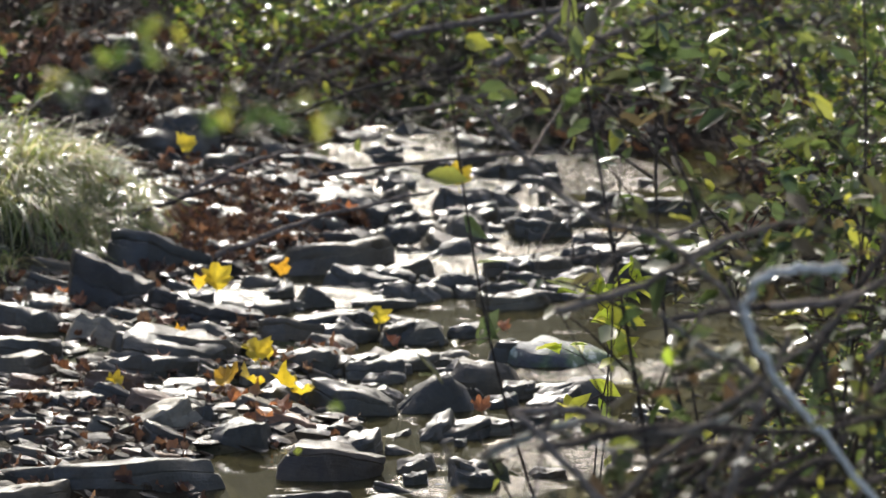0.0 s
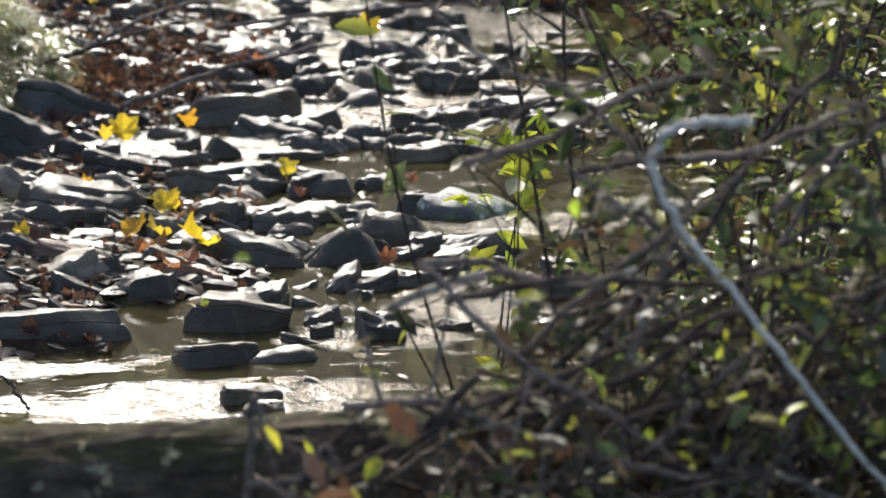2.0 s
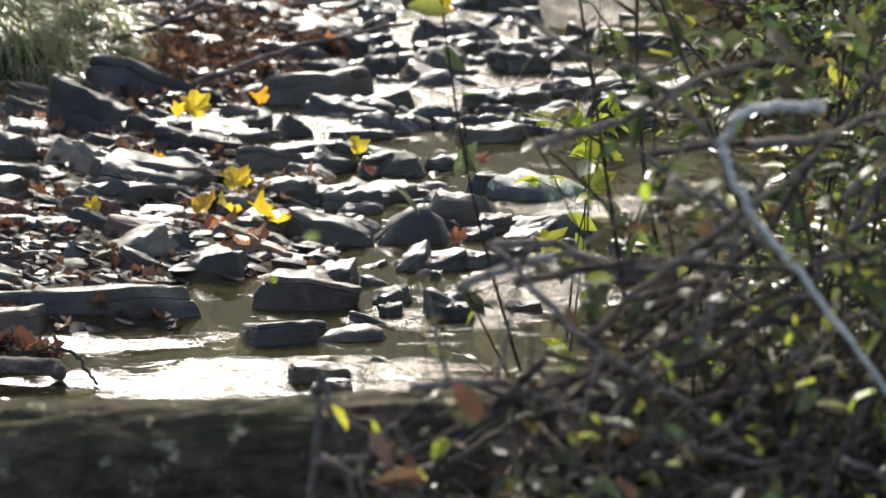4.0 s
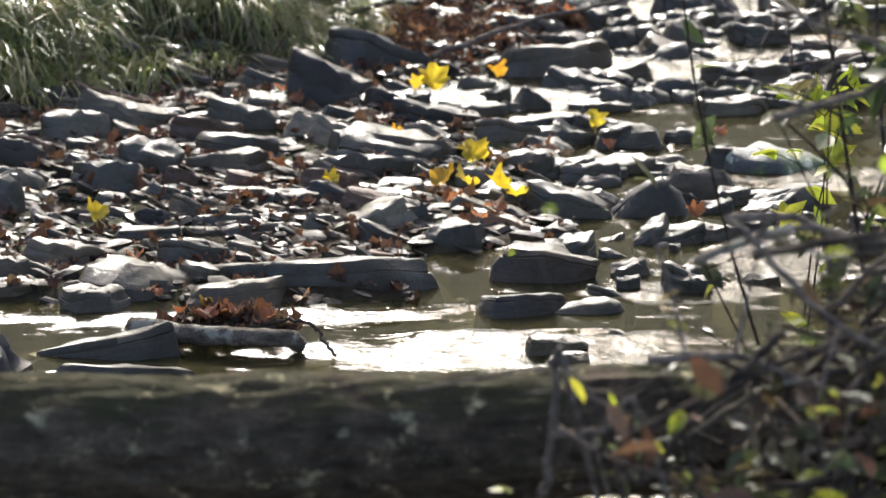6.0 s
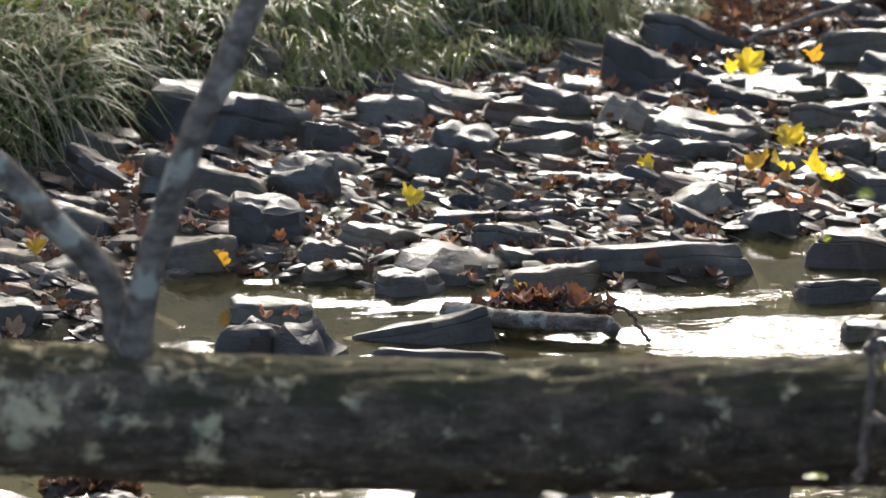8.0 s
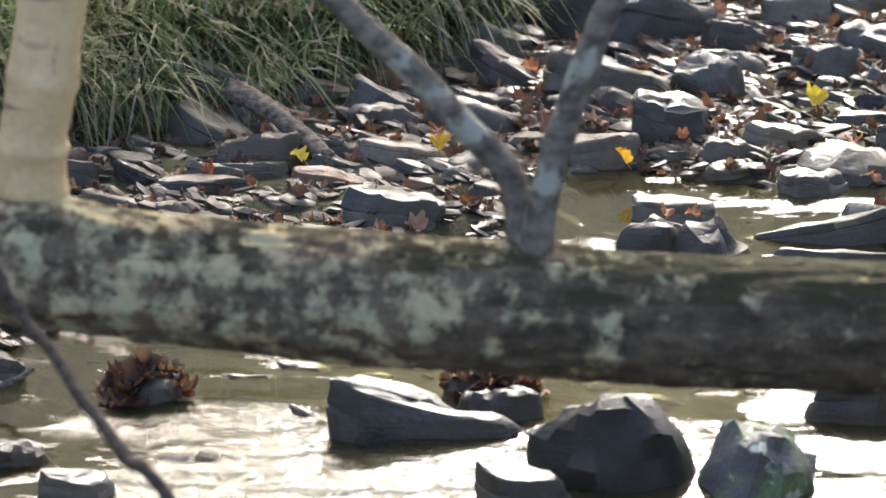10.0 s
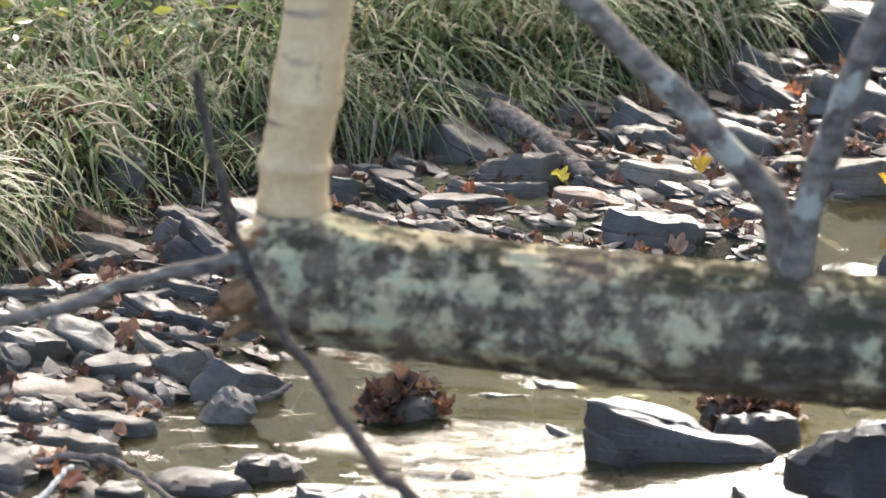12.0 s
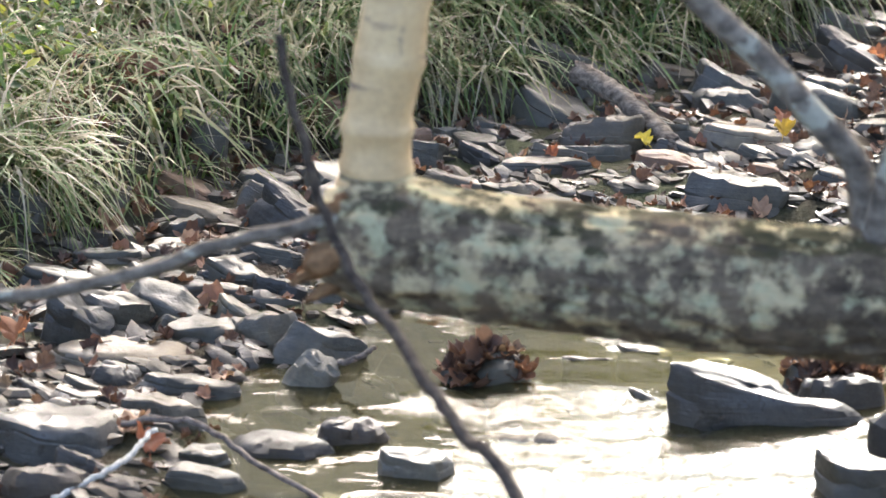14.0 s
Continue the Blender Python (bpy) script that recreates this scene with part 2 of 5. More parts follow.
def holder(name, x, y, z, label, category, group=""):
    ob = new(name)
    ob.location = (x, y, z)
    ob.empty_display_size = 0.05
    return tagged(ob, label, category, group)


def tube(path, radii, sides=8, wobble=0.0, seed=0, cap=True):
    """Verts and faces of a tapered tube along a path."""
    rng = random.Random(seed)
    pts = [Vector(p) for p in path]
    verts, faces = [], []
    side = None
    for i, p in enumerate(pts):
        d = (pts[min(i + 1, len(pts) - 1)] - pts[max(i - 1, 0)]).normalized()
        ref = side if side else (Vector((0, 0, 1)) if abs(d.z) < 0.9 else Vector((1, 0, 0)))
        side = (ref - d * ref.dot(d)).normalized()
        up = d.cross(side)
        for k in range(sides):
            a = 2 * math.pi * k / sides
            r = radii[i] * (1 + wobble * (rng.random() - 0.5))
            verts.append(p + side * math.cos(a) * r + up * math.sin(a) * r)
    for i in range(len(pts) - 1):
        for k in range(sides):
            a, b = i * sides + k, i * sides + (k + 1) % sides
            faces.append((a, b, b + sides, a + sides))
    if cap:
        faces.append(tuple(range(sides - 1, -1, -1)))
        n = (len(pts) - 1) * sides
        faces.append(tuple(range(n, n + sides)))
    return verts, faces


def smooth_path(pts, n):
    """n points on a rounded line through pts."""
    p = [Vector(q) for q in pts]
    out = []
    for i in range(n):
        u = i / (n - 1) * (len(p) - 1)
        k = min(int(u), len(p) - 2)
        f = u - k
        a, b, c, d = p[max(k - 1, 0)], p[k], p[k + 1], p[min(k + 2, len(p) - 1)]
        out.append(0.5 * ((2 * b) + (c - a) * f + (2 * a - 5 * b + 4 * c - d) * f * f + (3 * b - a - 3 * c + d) * f ** 3))
    return out


def shift(verts, x, y, z):
    o = Vector((x, y, z))
    return [Vector(v) - o for v in verts]


# ---- the lie of the land ----
BANK = [(-60, -30), (-9, 1.5), (-6, 2.6), (-3, 5.2), (-1.9, 6.42), (-1.73, 6.75), (-1.6, 7.12), (-1.31, 7.42), (-1.06, 7.62), (-0.86, 7.85), (-0.58, 8.12),
        (-0.1, 8.7), (0.21, 8.8), (0.64, 9.1), (0.86, 9.3), (0.84, 9.75), (0.75, 10.15), (1.1, 10.25), (1.4, 10.4), (1.65, 10.75), (1.9, 10.35), (2.2, 10.15), (3.0, 10.6), (9, 12.5), (90, 14)]
EAST = [(1.2, -80), (1.2, 4.2), (1.3, 5.6), (1.42, 6.3), (1.62, 6.95), (1.85, 7.5), (2.15, 8.0), (2.3, 8.6), (2.2, 9.2), (2.4, 9.8), (2.45, 10.6), (2.6, 11.6), (4.0, 60)]
BAR = [(-1.36, 5.2), (-1.38, 5.89), (-1.23, 6.24), (-0.95, 6.5), (-0.7, 6.75), (-0.45, 6.85), (-0.4, 7.14), (-0.25, 7.3), (0.0, 7.17),
       (0.3, 7.15), (0.72, 7.14), (0.77, 7.45), (0.97, 7.5), (1.12, 7.62), (0.9, 7.95), (1.2, 8.12), (1.05, 8.45), (0.8, 8.75), (1.05, 8.95), (1.4, 9.22), (1.42, 9.5),
       (1.42, 10.2), (0.9, 10.7), (0.2, 9.5), (-1.0, 8.6), (-2.2, 7.0), (-2.6, 5.2)]


def polyline_side(pts, x, y):
    """Distance to the line, and whether (x, y) lies to its left."""
    best, left = 1e9, False
    for (ax, ay), (bx, by) in zip(pts, pts[1:]):
        dx, dy = bx - ax, by - ay
        u = max(0, min(1, ((x - ax) * dx + (y - ay) * dy) / (dx * dx + dy * dy)))
        ex, ey = x - ax - u * dx, y - ay - u * dy
        d = math.hypot(ex, ey)
        if d < best - 1e-9:
            best, left = d, dx * ey - dy * ex > 0
    return best, left


def inside(poly, x, y):
    c = False
    for (ax, ay), (bx, by) in zip(poly, poly[1:] + poly[:1]):
        if (ay > y) != (by > y) and x < (bx - ax) * (y - ay) / (by - ay) + ax:
            c = not c
    return c


def step(a, b, v):
    v = max(0.0, min(1.0, (v - a) / (b - a)))
    return v * v * (3 - 2 * v)


def land(x, y):
    """Height of the ground."""
    z = -0.07 + 0.012 * noise.noise((x * 5, y * 5, 1))
    d, _ = polyline_side(BAR + BAR[:1], x, y)
    s = d if inside(BAR, x, y) else -d
    z += 0.083 * step(-0.10, 0.07, s + 0.05 * noise.noise((x * 6, y * 6, 4)))
    if s > 0:
        z += 0.016 * noise.noise((x * 9, y * 9, 7))
    d, left = polyline_side(BANK, x, y)
    if left:
        z = max(z, 0.0) + (0.13 - 0.10 * step(9.6, 10.4, y)) * step(0, 0.2, d) + 0.20 * d + 0.04 * noise.noise((x * 2.5, y * 2.5, 2)) * step(0, 0.4, d)
        # unseen hill, raised to keep bright low sky out of the pools
        if d > 5:
            z += 0.38 * (min(d, 45) - 5)
    d, left = polyline_side(EAST, x, y)
    if not left:
        z = max(z, -0.02 + 0.10 * step(0, 0.25, d) + 0.16 * min(d, 8) + 0.03 * noise.noise((x * 3, y * 3, 3)) * step(0, 0.4, d))
    if y < 4.6:
        z = max(z, -0.07 + 0.66 * step(4.6, 2.2, y)) if y > 2.2 else max(z, 0.59)
    return z


def build_ground():
    xs = list(np.concatenate([[-80, -45, -25, -15, -9, -6, -4.5, -3.4], np.arange(-2.8, 3.3, 0.035), [3.6, 4.2, 5.5, 8, 13, 22, 40, 80]]))
    ys = list(np.concatenate([[-60, -25, -10, -4, -1, 1, 2.2, 3, 3.8, 4.5], np.arange(5, 12.4, 0.035), [12.6, 13, 14, 16, 19, 24, 32, 45, 70, 120]]))
    verts = [(x, y, land(x, y)) for y in ys for x in xs]
    w = len(xs)
    faces = [(j * w + i, j * w + i + 1, (j + 1) * w + i + 1, (j + 1) * w + i) for j in range(len(ys) - 1) for i in range(w - 1)]
    me = mesh_of("ground", verts, faces, SOIL)
    me.materials.append(HILL)
    me.polygons.foreach_set("material_index", [1 if verts[f[0]][1] > 13.5 else 0 for f in faces])
    return tagged(new("ground", me), "brown streamside soil and gravelly bed", "ground", kind="structure")


build_ground()

# riffles: centre x, y and half widths
RIFFLES = [(0.57, 5.95, 0.15, 0.07), (0.05, 5.96, 0.08, 0.09), (-0.77, 6.20, 0.09, 0.05), (-0.30, 6.81, 0.06, 0.07), (-0.15, 7.33, 0.08, 0.12),
           (-0.45, 5.62, 0.65, 0.25), (-0.85, 5.85, 0.28, 0.12), (0.35, 7.06, 0.45, 0.07), (0.85, 6.83, 0.45, 0.13), (1.05, 8.72, 0.35, 0.12), (1.45, 8.95, 0.4, 0.22),
           (1.8, 9.15, 0.35, 0.14), (1.62, 9.68, 0.28, 0.25), (1.75, 7.98, 0.32, 0.09), (1.03, 7.98, 0.16, 0.05), (1.46, 7.38, 0.16, 0.18), (1.57, 10.3, 0.18, 0.3), (-0.28, 6.6, 0.12, 0.2), (1.25, 7.2, 0.2, 0.1),
           (-1.05, 6.32, 0.2, 0.05), (-0.75, 5.8, 0.3, 0.12), (-0.42, 5.56, 0.7, 0.36), (0.25, 5.75, 0.35, 0.1), (2.0, 10.0, 0.2, 0.2)]


def riffle(x, y):
    r, fall = 0.0, 0.0
    wob = 0.35 * noise.noise((x * 4, y * 9, 11)) + 0.85 * noise.noise((x * 7, y * 42, 13))
    grow = 1 + 0.35 * step(8.2, 8.8, y)
    for cx, cy, rx, ry in RIFFLES:
        v = 1.45 * (1.0 - math.hypot((x - cx) / rx, (y - cy) / ry) / grow) + wob
        if v > r:
            r, fall = v, 0.085 * max(-0.13, min(0.13, y - cy))
    r = max(r, 1.3 * (noise.noise((x * 7, y * 26, 17)) - 0.36))
    r = max(0.0, min(1.0, r * 2.2))
    return r, r * fall


def build_water():
    xs = list(np.concatenate([[-4, -3, -2.2], np.arange(-1.7, 2.6, 0.014), [2.9, 3.4]]))
    ys = list(np.concatenate([[3.8, 4.6], np.arange(5.2, 11.2, 0.014), [11.8]]))
    verts, wet = [], []
    for y in ys:
        for x in xs:
            r, fall = riffle(x, y)
            wet.append(r)
            z = fall + 0.0012 * noise.noise((x * 9, y * 16, 0)) + r * (0.0022 * noise.noise((x * 20, y * 50, 5)) + 0.0011 * noise.noise((x * 30, y * 72, 8)))
            verts.append((x, y, z))
    w = len(xs)
    faces = [(j * w + i, j * w + i + 1, (j + 1) * w + i + 1, (j + 1) * w + i) for j in range(len(ys) - 1) for i in range(w - 1)]
    me = mesh_of("water", verts, faces, POOL)
    me.materials.append(GLITTER)
    me.materials.append(RIFFLE)
    me.polygons.foreach_set("material_index", [2 if wet[f[0]] > 0.5 else 1 if wet[f[0]] > 0.1 else 0 for f in faces])
    ob = tagged(new("water", me), "shallow olive stream water with glinting riffles", "water", kind="structure")
    ob.visible_shadow = False


build_water()


# ---- stones ----
def stone_mesh(seed, w, d, h, kind, mat, sink=0.05, wedge=None):
    """A worn shale slab ('s') with split layers, or a rounder boulder ('b'), its foot sunk in the bed."""
    rng = random.Random(seed)
    n = rng.randint(5, 7) if kind == "s" else rng.randint(6, 8)
    ring = []
    for i in range(n):
        a = 2 * math.pi * (i + 0.75 * (rng.random() - 0.5)) / n
        p = 3.0
        r = rng.uniform(0.82, 1.06) / (abs(math.cos(a)) ** p + abs(math.sin(a)) ** p) ** (1 / p)
        ring.append(Vector((math.cos(a) * r, math.sin(a) * r, 0)))
    for cut in ((0.13, 0.3) if kind == "s" else (0.18, 0.28)):
        ring = [q for a, b in zip(ring, ring[1:] + ring[:1]) for q in (a.lerp(b, cut), a.lerp(b, 1 - cut))]
    split = rng.uniform(0.35, 0.62)
    if kind == "s":
        levels = [(-sink / h, 1.1), (0.0, 1.06), (split - 0.05, 1.02), (split, 0.985), (split + 0.07, 1.0), (0.82, 0.97), (0.94, 0.93), (1.0, 0.84), (1.02, 0.55), (1.02, 0.25)]
    else:
        levels = [(-sink / h, 1.08), (0.0, 1.06), (0.3, 1.0), (0.55, 0.92), (0.76, 0.78), (0.9, 0.58), (0.98, 0.32)]
    wx, wy = rng.gauss(0, 0.2), rng.gauss(0.05, 0.15)
    if wedge is not None:
        wx, wy = wedge, 0.0
    off = Vector((rng.uniform(0, 50), rng.uniform(0, 50), rng.uniform(0, 50)))
    size = max(w, d)
    lean = rng.uniform(-0.35, 0.35) * h if kind == "s" else 0.0
    verts = []
    for zf, sc in levels:
        for q in ring:
            p = Vector((q.x * sc * w / 2 + lean * max(zf, 0), q.y * sc * d / 2, zf * h))
            if zf > 0:
                p.z *= max(0.22, 1 + wx * q.x * sc + wy * q.y * sc)
            nz = noise.noise(p * (5 / size) + off)
            n2 = noise.noise(p * (15 / size) + off)
            p += Vector((q.x, q.y, 0)).normalized() * size * ((0.045 * nz + 0.028 * n2) if kind == "s" else (0.085 * nz + 0.03 * n2))
            if zf > 0.3:
                p.z += h * (0.24 * nz + 0.11 * n2)
            verts.append(p)
    m = len(ring)
    faces = []
    for j in range(len(levels) - 1):
        for i in range(m):
            a, b = j * m + i, j * m + (i + 1) % m
            faces.append((a, b, b + m, a + m))
    t = (len(levels) - 1) * m
    c = sum((verts[t + i] for i in range(m)), Vector()) / m
    verts.append(c)
    faces += [(t + i, t + (i + 1) % m, len(verts) - 1) for i in range(m)]
    return mesh_of("stone", verts, faces, mat, angle=32)


PLACED = []


def stone(name, kind, x, y, w, d, h, tilt, label, mat=None, turn=None, wedge=None, pitch=None):
    rng = random.Random(len(PLACED) * 7 + 3)
    mat = mat or ROCK
    drop = 0.05 + abs(math.sin(radians(tilt))) * w * 0.5
    ob = new(name, stone_mesh(len(PLACED) + 11, w * 1.08, d * 1.05, h * 1.08, kind, mat, drop, wedge))
    PLACED.append((x, y, w, d))
    ob.matrix_world = pose(x, y, max(0.0, land(x, y)) * (0.5 if not polyline_side(BANK, x, y)[1] else 0.9), pitch if pitch is not None else rng.gauss(-10, 6) if kind == "s" and wedge is None else rng.gauss(-7, 4), tilt, rng.uniform(-9, 9) if turn is None else turn)
    return tagged(ob, label, "stone", "stones of the stream bed")


stone("shale_stone", "s", 0.037, 8.708, 0.124, 0.068, 0.040, 6, "flat dark grey shale slab lying in wet gravel")
stone("shale_stone", "s", 0.200, 8.468, 0.213, 0.117, 0.064, 14, "flat dark grey shale slab lying in wet gravel")
stone("shale_stone", "s", 0.105, 8.391, 0.157, 0.086, 0.050, 8, "flat dark grey shale slab lying in wet gravel")
stone("cobble", "b", 0.364, 8.759, 0.093, 0.055, 0.025, 0, "grey-green flat stone among pebbles")
stone("shale_stone", "s", 0.395, 8.682, 0.077, 0.046, 0.028, 3, "grey shale slab coloured pale for its sunlit top", PALE, None, None, 4)
stone("shale_stone", "s", 0.534, 8.654, 0.120, 0.072, 0.029, 12, "grey shale slab coloured pale for its sunlit top", PALE, None, None, 4)
stone("shale_stone", "s", 0.478, 8.476, 0.164, 0.090, 0.045, 12, "flat dark grey shale slab lying in wet gravel")
stone("boulder", "s", 0.687, 8.719, 0.215, 0.151, 0.072, 14, "large dark pointed boulder beside the grassy bank", DARK, 8, -0.35)
stone("shale_stone", "s", 0.763, 8.196, 0.269, 0.110, 0.045, 4, "flat dark grey shale slab lying in wet gravel")
stone("shale_stone", "s", 0.247, 8.144, 0.141, 0.085, 0.048, 10, "grey shale slab coloured pale for its sunlit top", PALE, None, None, 4)
stone("shale_stone", "s", 0.410, 8.105, 0.197, 0.085, 0.035, -2, "flat dark grey shale slab lying in wet gravel")
stone("shale_stone", "s", 0.529, 7.794, 0.128, 0.071, 0.033, 6, "flat dark grey shale slab lying in wet gravel")
stone("shale_stone", "s", 0.166, 7.841, 0.082, 0.045, 0.024, 4, "flat dark grey shale slab lying in wet gravel")
stone("shale_stone", "s", 0.445, 7.593, 0.129, 0.057, 0.023, -3, "flat dark grey shale slab lying in wet gravel")
stone("shale_stone", "s", 1.229, 9.017, 0.273, 0.128, 0.053, -5, "flat dark grey shale slab lying in wet gravel")
stone("boulder", "b", 1.431, 9.283, 0.125, 0.087, 0.036, 0, "dark rounded wet stone on the stream bed")
stone("cobble", "b", 1.505, 9.296, 0.134, 0.078, 0.036, 0, "dark rounded wet stone on the stream bed")
stone("boulder", "b", 1.590, 9.275, 0.120, 0.084, 0.056, 5, "dark rounded wet stone on the stream bed")
stone("cobble", "b", 1.146, 9.231, 0.138, 0.080, 0.029, 0, "dark rounded wet stone on the stream bed")
stone("shale_stone", "s", 0.980, 9.151, 0.109, 0.065, 0.029, 10, "grey shale slab coloured pale for its sunlit top", PALE, None, None, 4)
stone("cobble", "b", 0.894, 8.956, 0.091, 0.053, 0.022, 0, "dark rounded wet stone on the stream bed")
stone("cobble", "b", 1.037, 8.841, 0.100, 0.059, 0.026, 0, "dark rounded wet stone on the stream bed")
stone("cobble", "b", 1.504, 8.770, 0.111, 0.065, 0.030, 0, "dark rounded wet stone on the stream bed")
stone("cobble", "b", 1.420, 8.719, 0.110, 0.064, 0.024, 0, "dark rounded wet stone on the stream bed")
stone("shale_stone", "s", 1.141, 8.440, 0.181, 0.076, 0.031, 2, "flat dark grey shale slab lying in wet gravel")
stone("boulder", "b", 1.126, 8.264, 0.124, 0.087, 0.023, 12, "dark rounded wet stone on the stream bed")
stone("boulder", "b", 1.066, 8.097, 0.138, 0.096, 0.034, 0, "dark rounded wet stone on the stream bed")
stone("shale_stone", "s", 1.183, 8.015, 0.121, 0.066, 0.031, 0, "flat dark grey shale slab lying in wet gravel")
stone("boulder", "b", 1.310, 8.333, 0.159, 0.111, 0.036, -3, "dark rounded wet stone on the stream bed")
stone("shale_stone", "s", 0.764, 8.175, 0.260, 0.131, 0.054, 12, "flat dark grey shale slab lying in wet gravel")
stone("shale_stone", "s", 0.701, 8.054, 0.184, 0.101, 0.042, 14, "flat dark grey shale slab lying in wet gravel")
stone("shale_stone", "s", 1.103, 7.766, 0.183, 0.098, 0.041, 8, "flat dark grey shale slab lying in wet gravel")
stone("shale_stone", "s", 0.700, 7.654, 0.153, 0.092, 0.038, -12, "grey shale slab coloured pale for its sunlit top", PALE, None, None, 4)
stone("shale_stone", "s", 0.781, 7.648, 0.058, 0.032, 0.032, 20, "flat dark grey shale slab lying in wet gravel")
stone("boulder", "b", 0.842, 7.537, 0.132, 0.093, 0.038, 4, "dark rounded wet stone on the stream bed")
stone("boulder", "b", 1.385, 7.900, 0.183, 0.128, 0.053, 10, "dark rounded wet stone on the stream bed")
stone("boulder", "b", 1.600, 8.113, 0.234, 0.164, 0.035, 6, "dark boulder with pale moss patches in the stream", MOSSY)
stone("shale_stone", "s", -0.041, 7.322, 0.138, 0.076, 0.036, 12, "flat dark grey shale slab lying in wet gravel")
stone("shale_stone", "s", -0.038, 7.235, 0.101, 0.043, 0.020, 4, "flat dark grey shale slab lying in wet gravel")
stone("shale_stone", "s", 0.119, 7.153, 0.143, 0.079, 0.034, 2, "flat dark grey shale slab lying in wet gravel")
stone("boulder", "b", 0.204, 7.275, 0.224, 0.157, 0.036, 8, "dark rounded wet stone on the stream bed")
stone("shale_stone", "s", 0.562, 7.267, 0.418, 0.125, 0.044, -2, "long flat dark slab beside the still pool")
stone("shale_stone", "s", 0.390, 7.175, 0.212, 0.075, 0.031, -2, "grey-green flat stone among pebbles")
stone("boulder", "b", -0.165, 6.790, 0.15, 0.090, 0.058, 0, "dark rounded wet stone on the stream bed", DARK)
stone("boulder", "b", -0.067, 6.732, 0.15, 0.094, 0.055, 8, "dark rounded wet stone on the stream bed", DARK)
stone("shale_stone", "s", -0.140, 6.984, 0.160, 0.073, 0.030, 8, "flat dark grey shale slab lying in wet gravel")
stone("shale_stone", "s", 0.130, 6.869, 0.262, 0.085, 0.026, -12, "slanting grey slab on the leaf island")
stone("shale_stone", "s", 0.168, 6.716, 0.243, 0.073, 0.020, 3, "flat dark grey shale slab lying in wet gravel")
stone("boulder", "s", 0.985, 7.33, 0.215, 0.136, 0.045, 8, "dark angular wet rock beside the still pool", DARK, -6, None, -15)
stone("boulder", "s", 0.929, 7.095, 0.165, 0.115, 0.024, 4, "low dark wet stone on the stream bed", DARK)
stone("cobble", "b", 1.052, 7.081, 0.129, 0.075, 0.018, 0, "dark rounded wet stone on the stream bed")
stone("shale_stone", "s", 0.951, 6.837, 0.111, 0.051, 0.021, 4, "flat dark grey shale slab lying in wet gravel")
stone("cobble", "b", 0.968, 6.775, 0.074, 0.043, 0.012, 0, "dark rounded wet stone on the stream bed")
stone("shale_stone", "s", -0.669, 6.922, 0.197, 0.108, 0.055, 6, "thick block of grey layered shale")
stone("shale_stone", "s", -1.025, 7.196, 0.119, 0.065, 0.028, 3, "flat dark grey shale slab lying in wet gravel")
stone("shale_stone", "s", -0.956, 7.302, 0.153, 0.084, 0.055, 4, "flat dark grey shale slab lying in wet gravel")
stone("boulder", "b", -0.887, 7.793, 0.220, 0.154, 0.042, 4, "dark rounded wet stone on the stream bed")
stone("shale_stone", "s", -0.73, 7.68, 0.175, 0.090, 0.034, 24, "flat dark grey shale slab lying in wet gravel")
stone("boulder", "b", -0.504, 7.280, 0.162, 0.112, 0.024, 0, "dark rounded wet stone on the stream bed")
stone("shale_stone", "s", -0.281, 7.343, 0.163, 0.090, 0.043, 0, "flat dark grey shale slab lying in wet gravel")
stone("boulder", "b", -0.404, 7.437, 0.165, 0.108, 0.023, 0, "dark rounded wet stone on the stream bed")
stone("shale_stone", "s", -0.154, 7.454, 0.171, 0.094, 0.077, 16, "flat dark grey shale slab lying in wet gravel")
stone("shale_stone", "s", -0.290, 7.795, 0.281, 0.146, 0.060, 2, "flat dark grey shale slab lying in wet gravel")
stone("shale_stone", "s", -0.081, 7.797, 0.149, 0.089, 0.065, 6, "grey shale slab coloured pale for its sunlit top", PALE, None, None, 4)
stone("shale_stone", "s", -0.252, 8.319, 0.388, 0.211, 0.087, 16, "flat dark grey shale slab lying in wet gravel")
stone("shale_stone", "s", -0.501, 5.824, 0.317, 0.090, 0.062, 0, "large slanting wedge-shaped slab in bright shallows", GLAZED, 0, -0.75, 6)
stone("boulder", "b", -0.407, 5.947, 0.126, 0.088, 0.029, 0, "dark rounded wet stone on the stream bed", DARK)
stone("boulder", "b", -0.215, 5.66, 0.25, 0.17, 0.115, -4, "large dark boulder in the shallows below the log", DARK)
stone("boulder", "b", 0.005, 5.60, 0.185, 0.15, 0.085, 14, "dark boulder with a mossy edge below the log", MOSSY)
stone("shale_stone", "s", 0.332, 5.922, 0.124, 0.074, 0.038, -14, "grey shale slab coloured pale for its sunlit top", PALE, None, None, 4)
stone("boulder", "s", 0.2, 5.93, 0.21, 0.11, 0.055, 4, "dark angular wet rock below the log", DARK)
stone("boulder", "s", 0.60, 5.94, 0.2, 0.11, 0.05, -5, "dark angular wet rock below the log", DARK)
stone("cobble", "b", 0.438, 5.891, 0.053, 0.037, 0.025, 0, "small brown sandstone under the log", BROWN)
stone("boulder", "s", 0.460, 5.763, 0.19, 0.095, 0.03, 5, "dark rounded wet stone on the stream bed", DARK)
stone("shale_stone", "s", -1.704, 6.112, 0.161, 0.088, 0.067, 22, "curved dark slab leaning on the bank stones")
stone("shale_stone", "s", -1.673, 6.181, 0.156, 0.086, 0.059, 24, "flat dark grey shale slab lying in wet gravel")
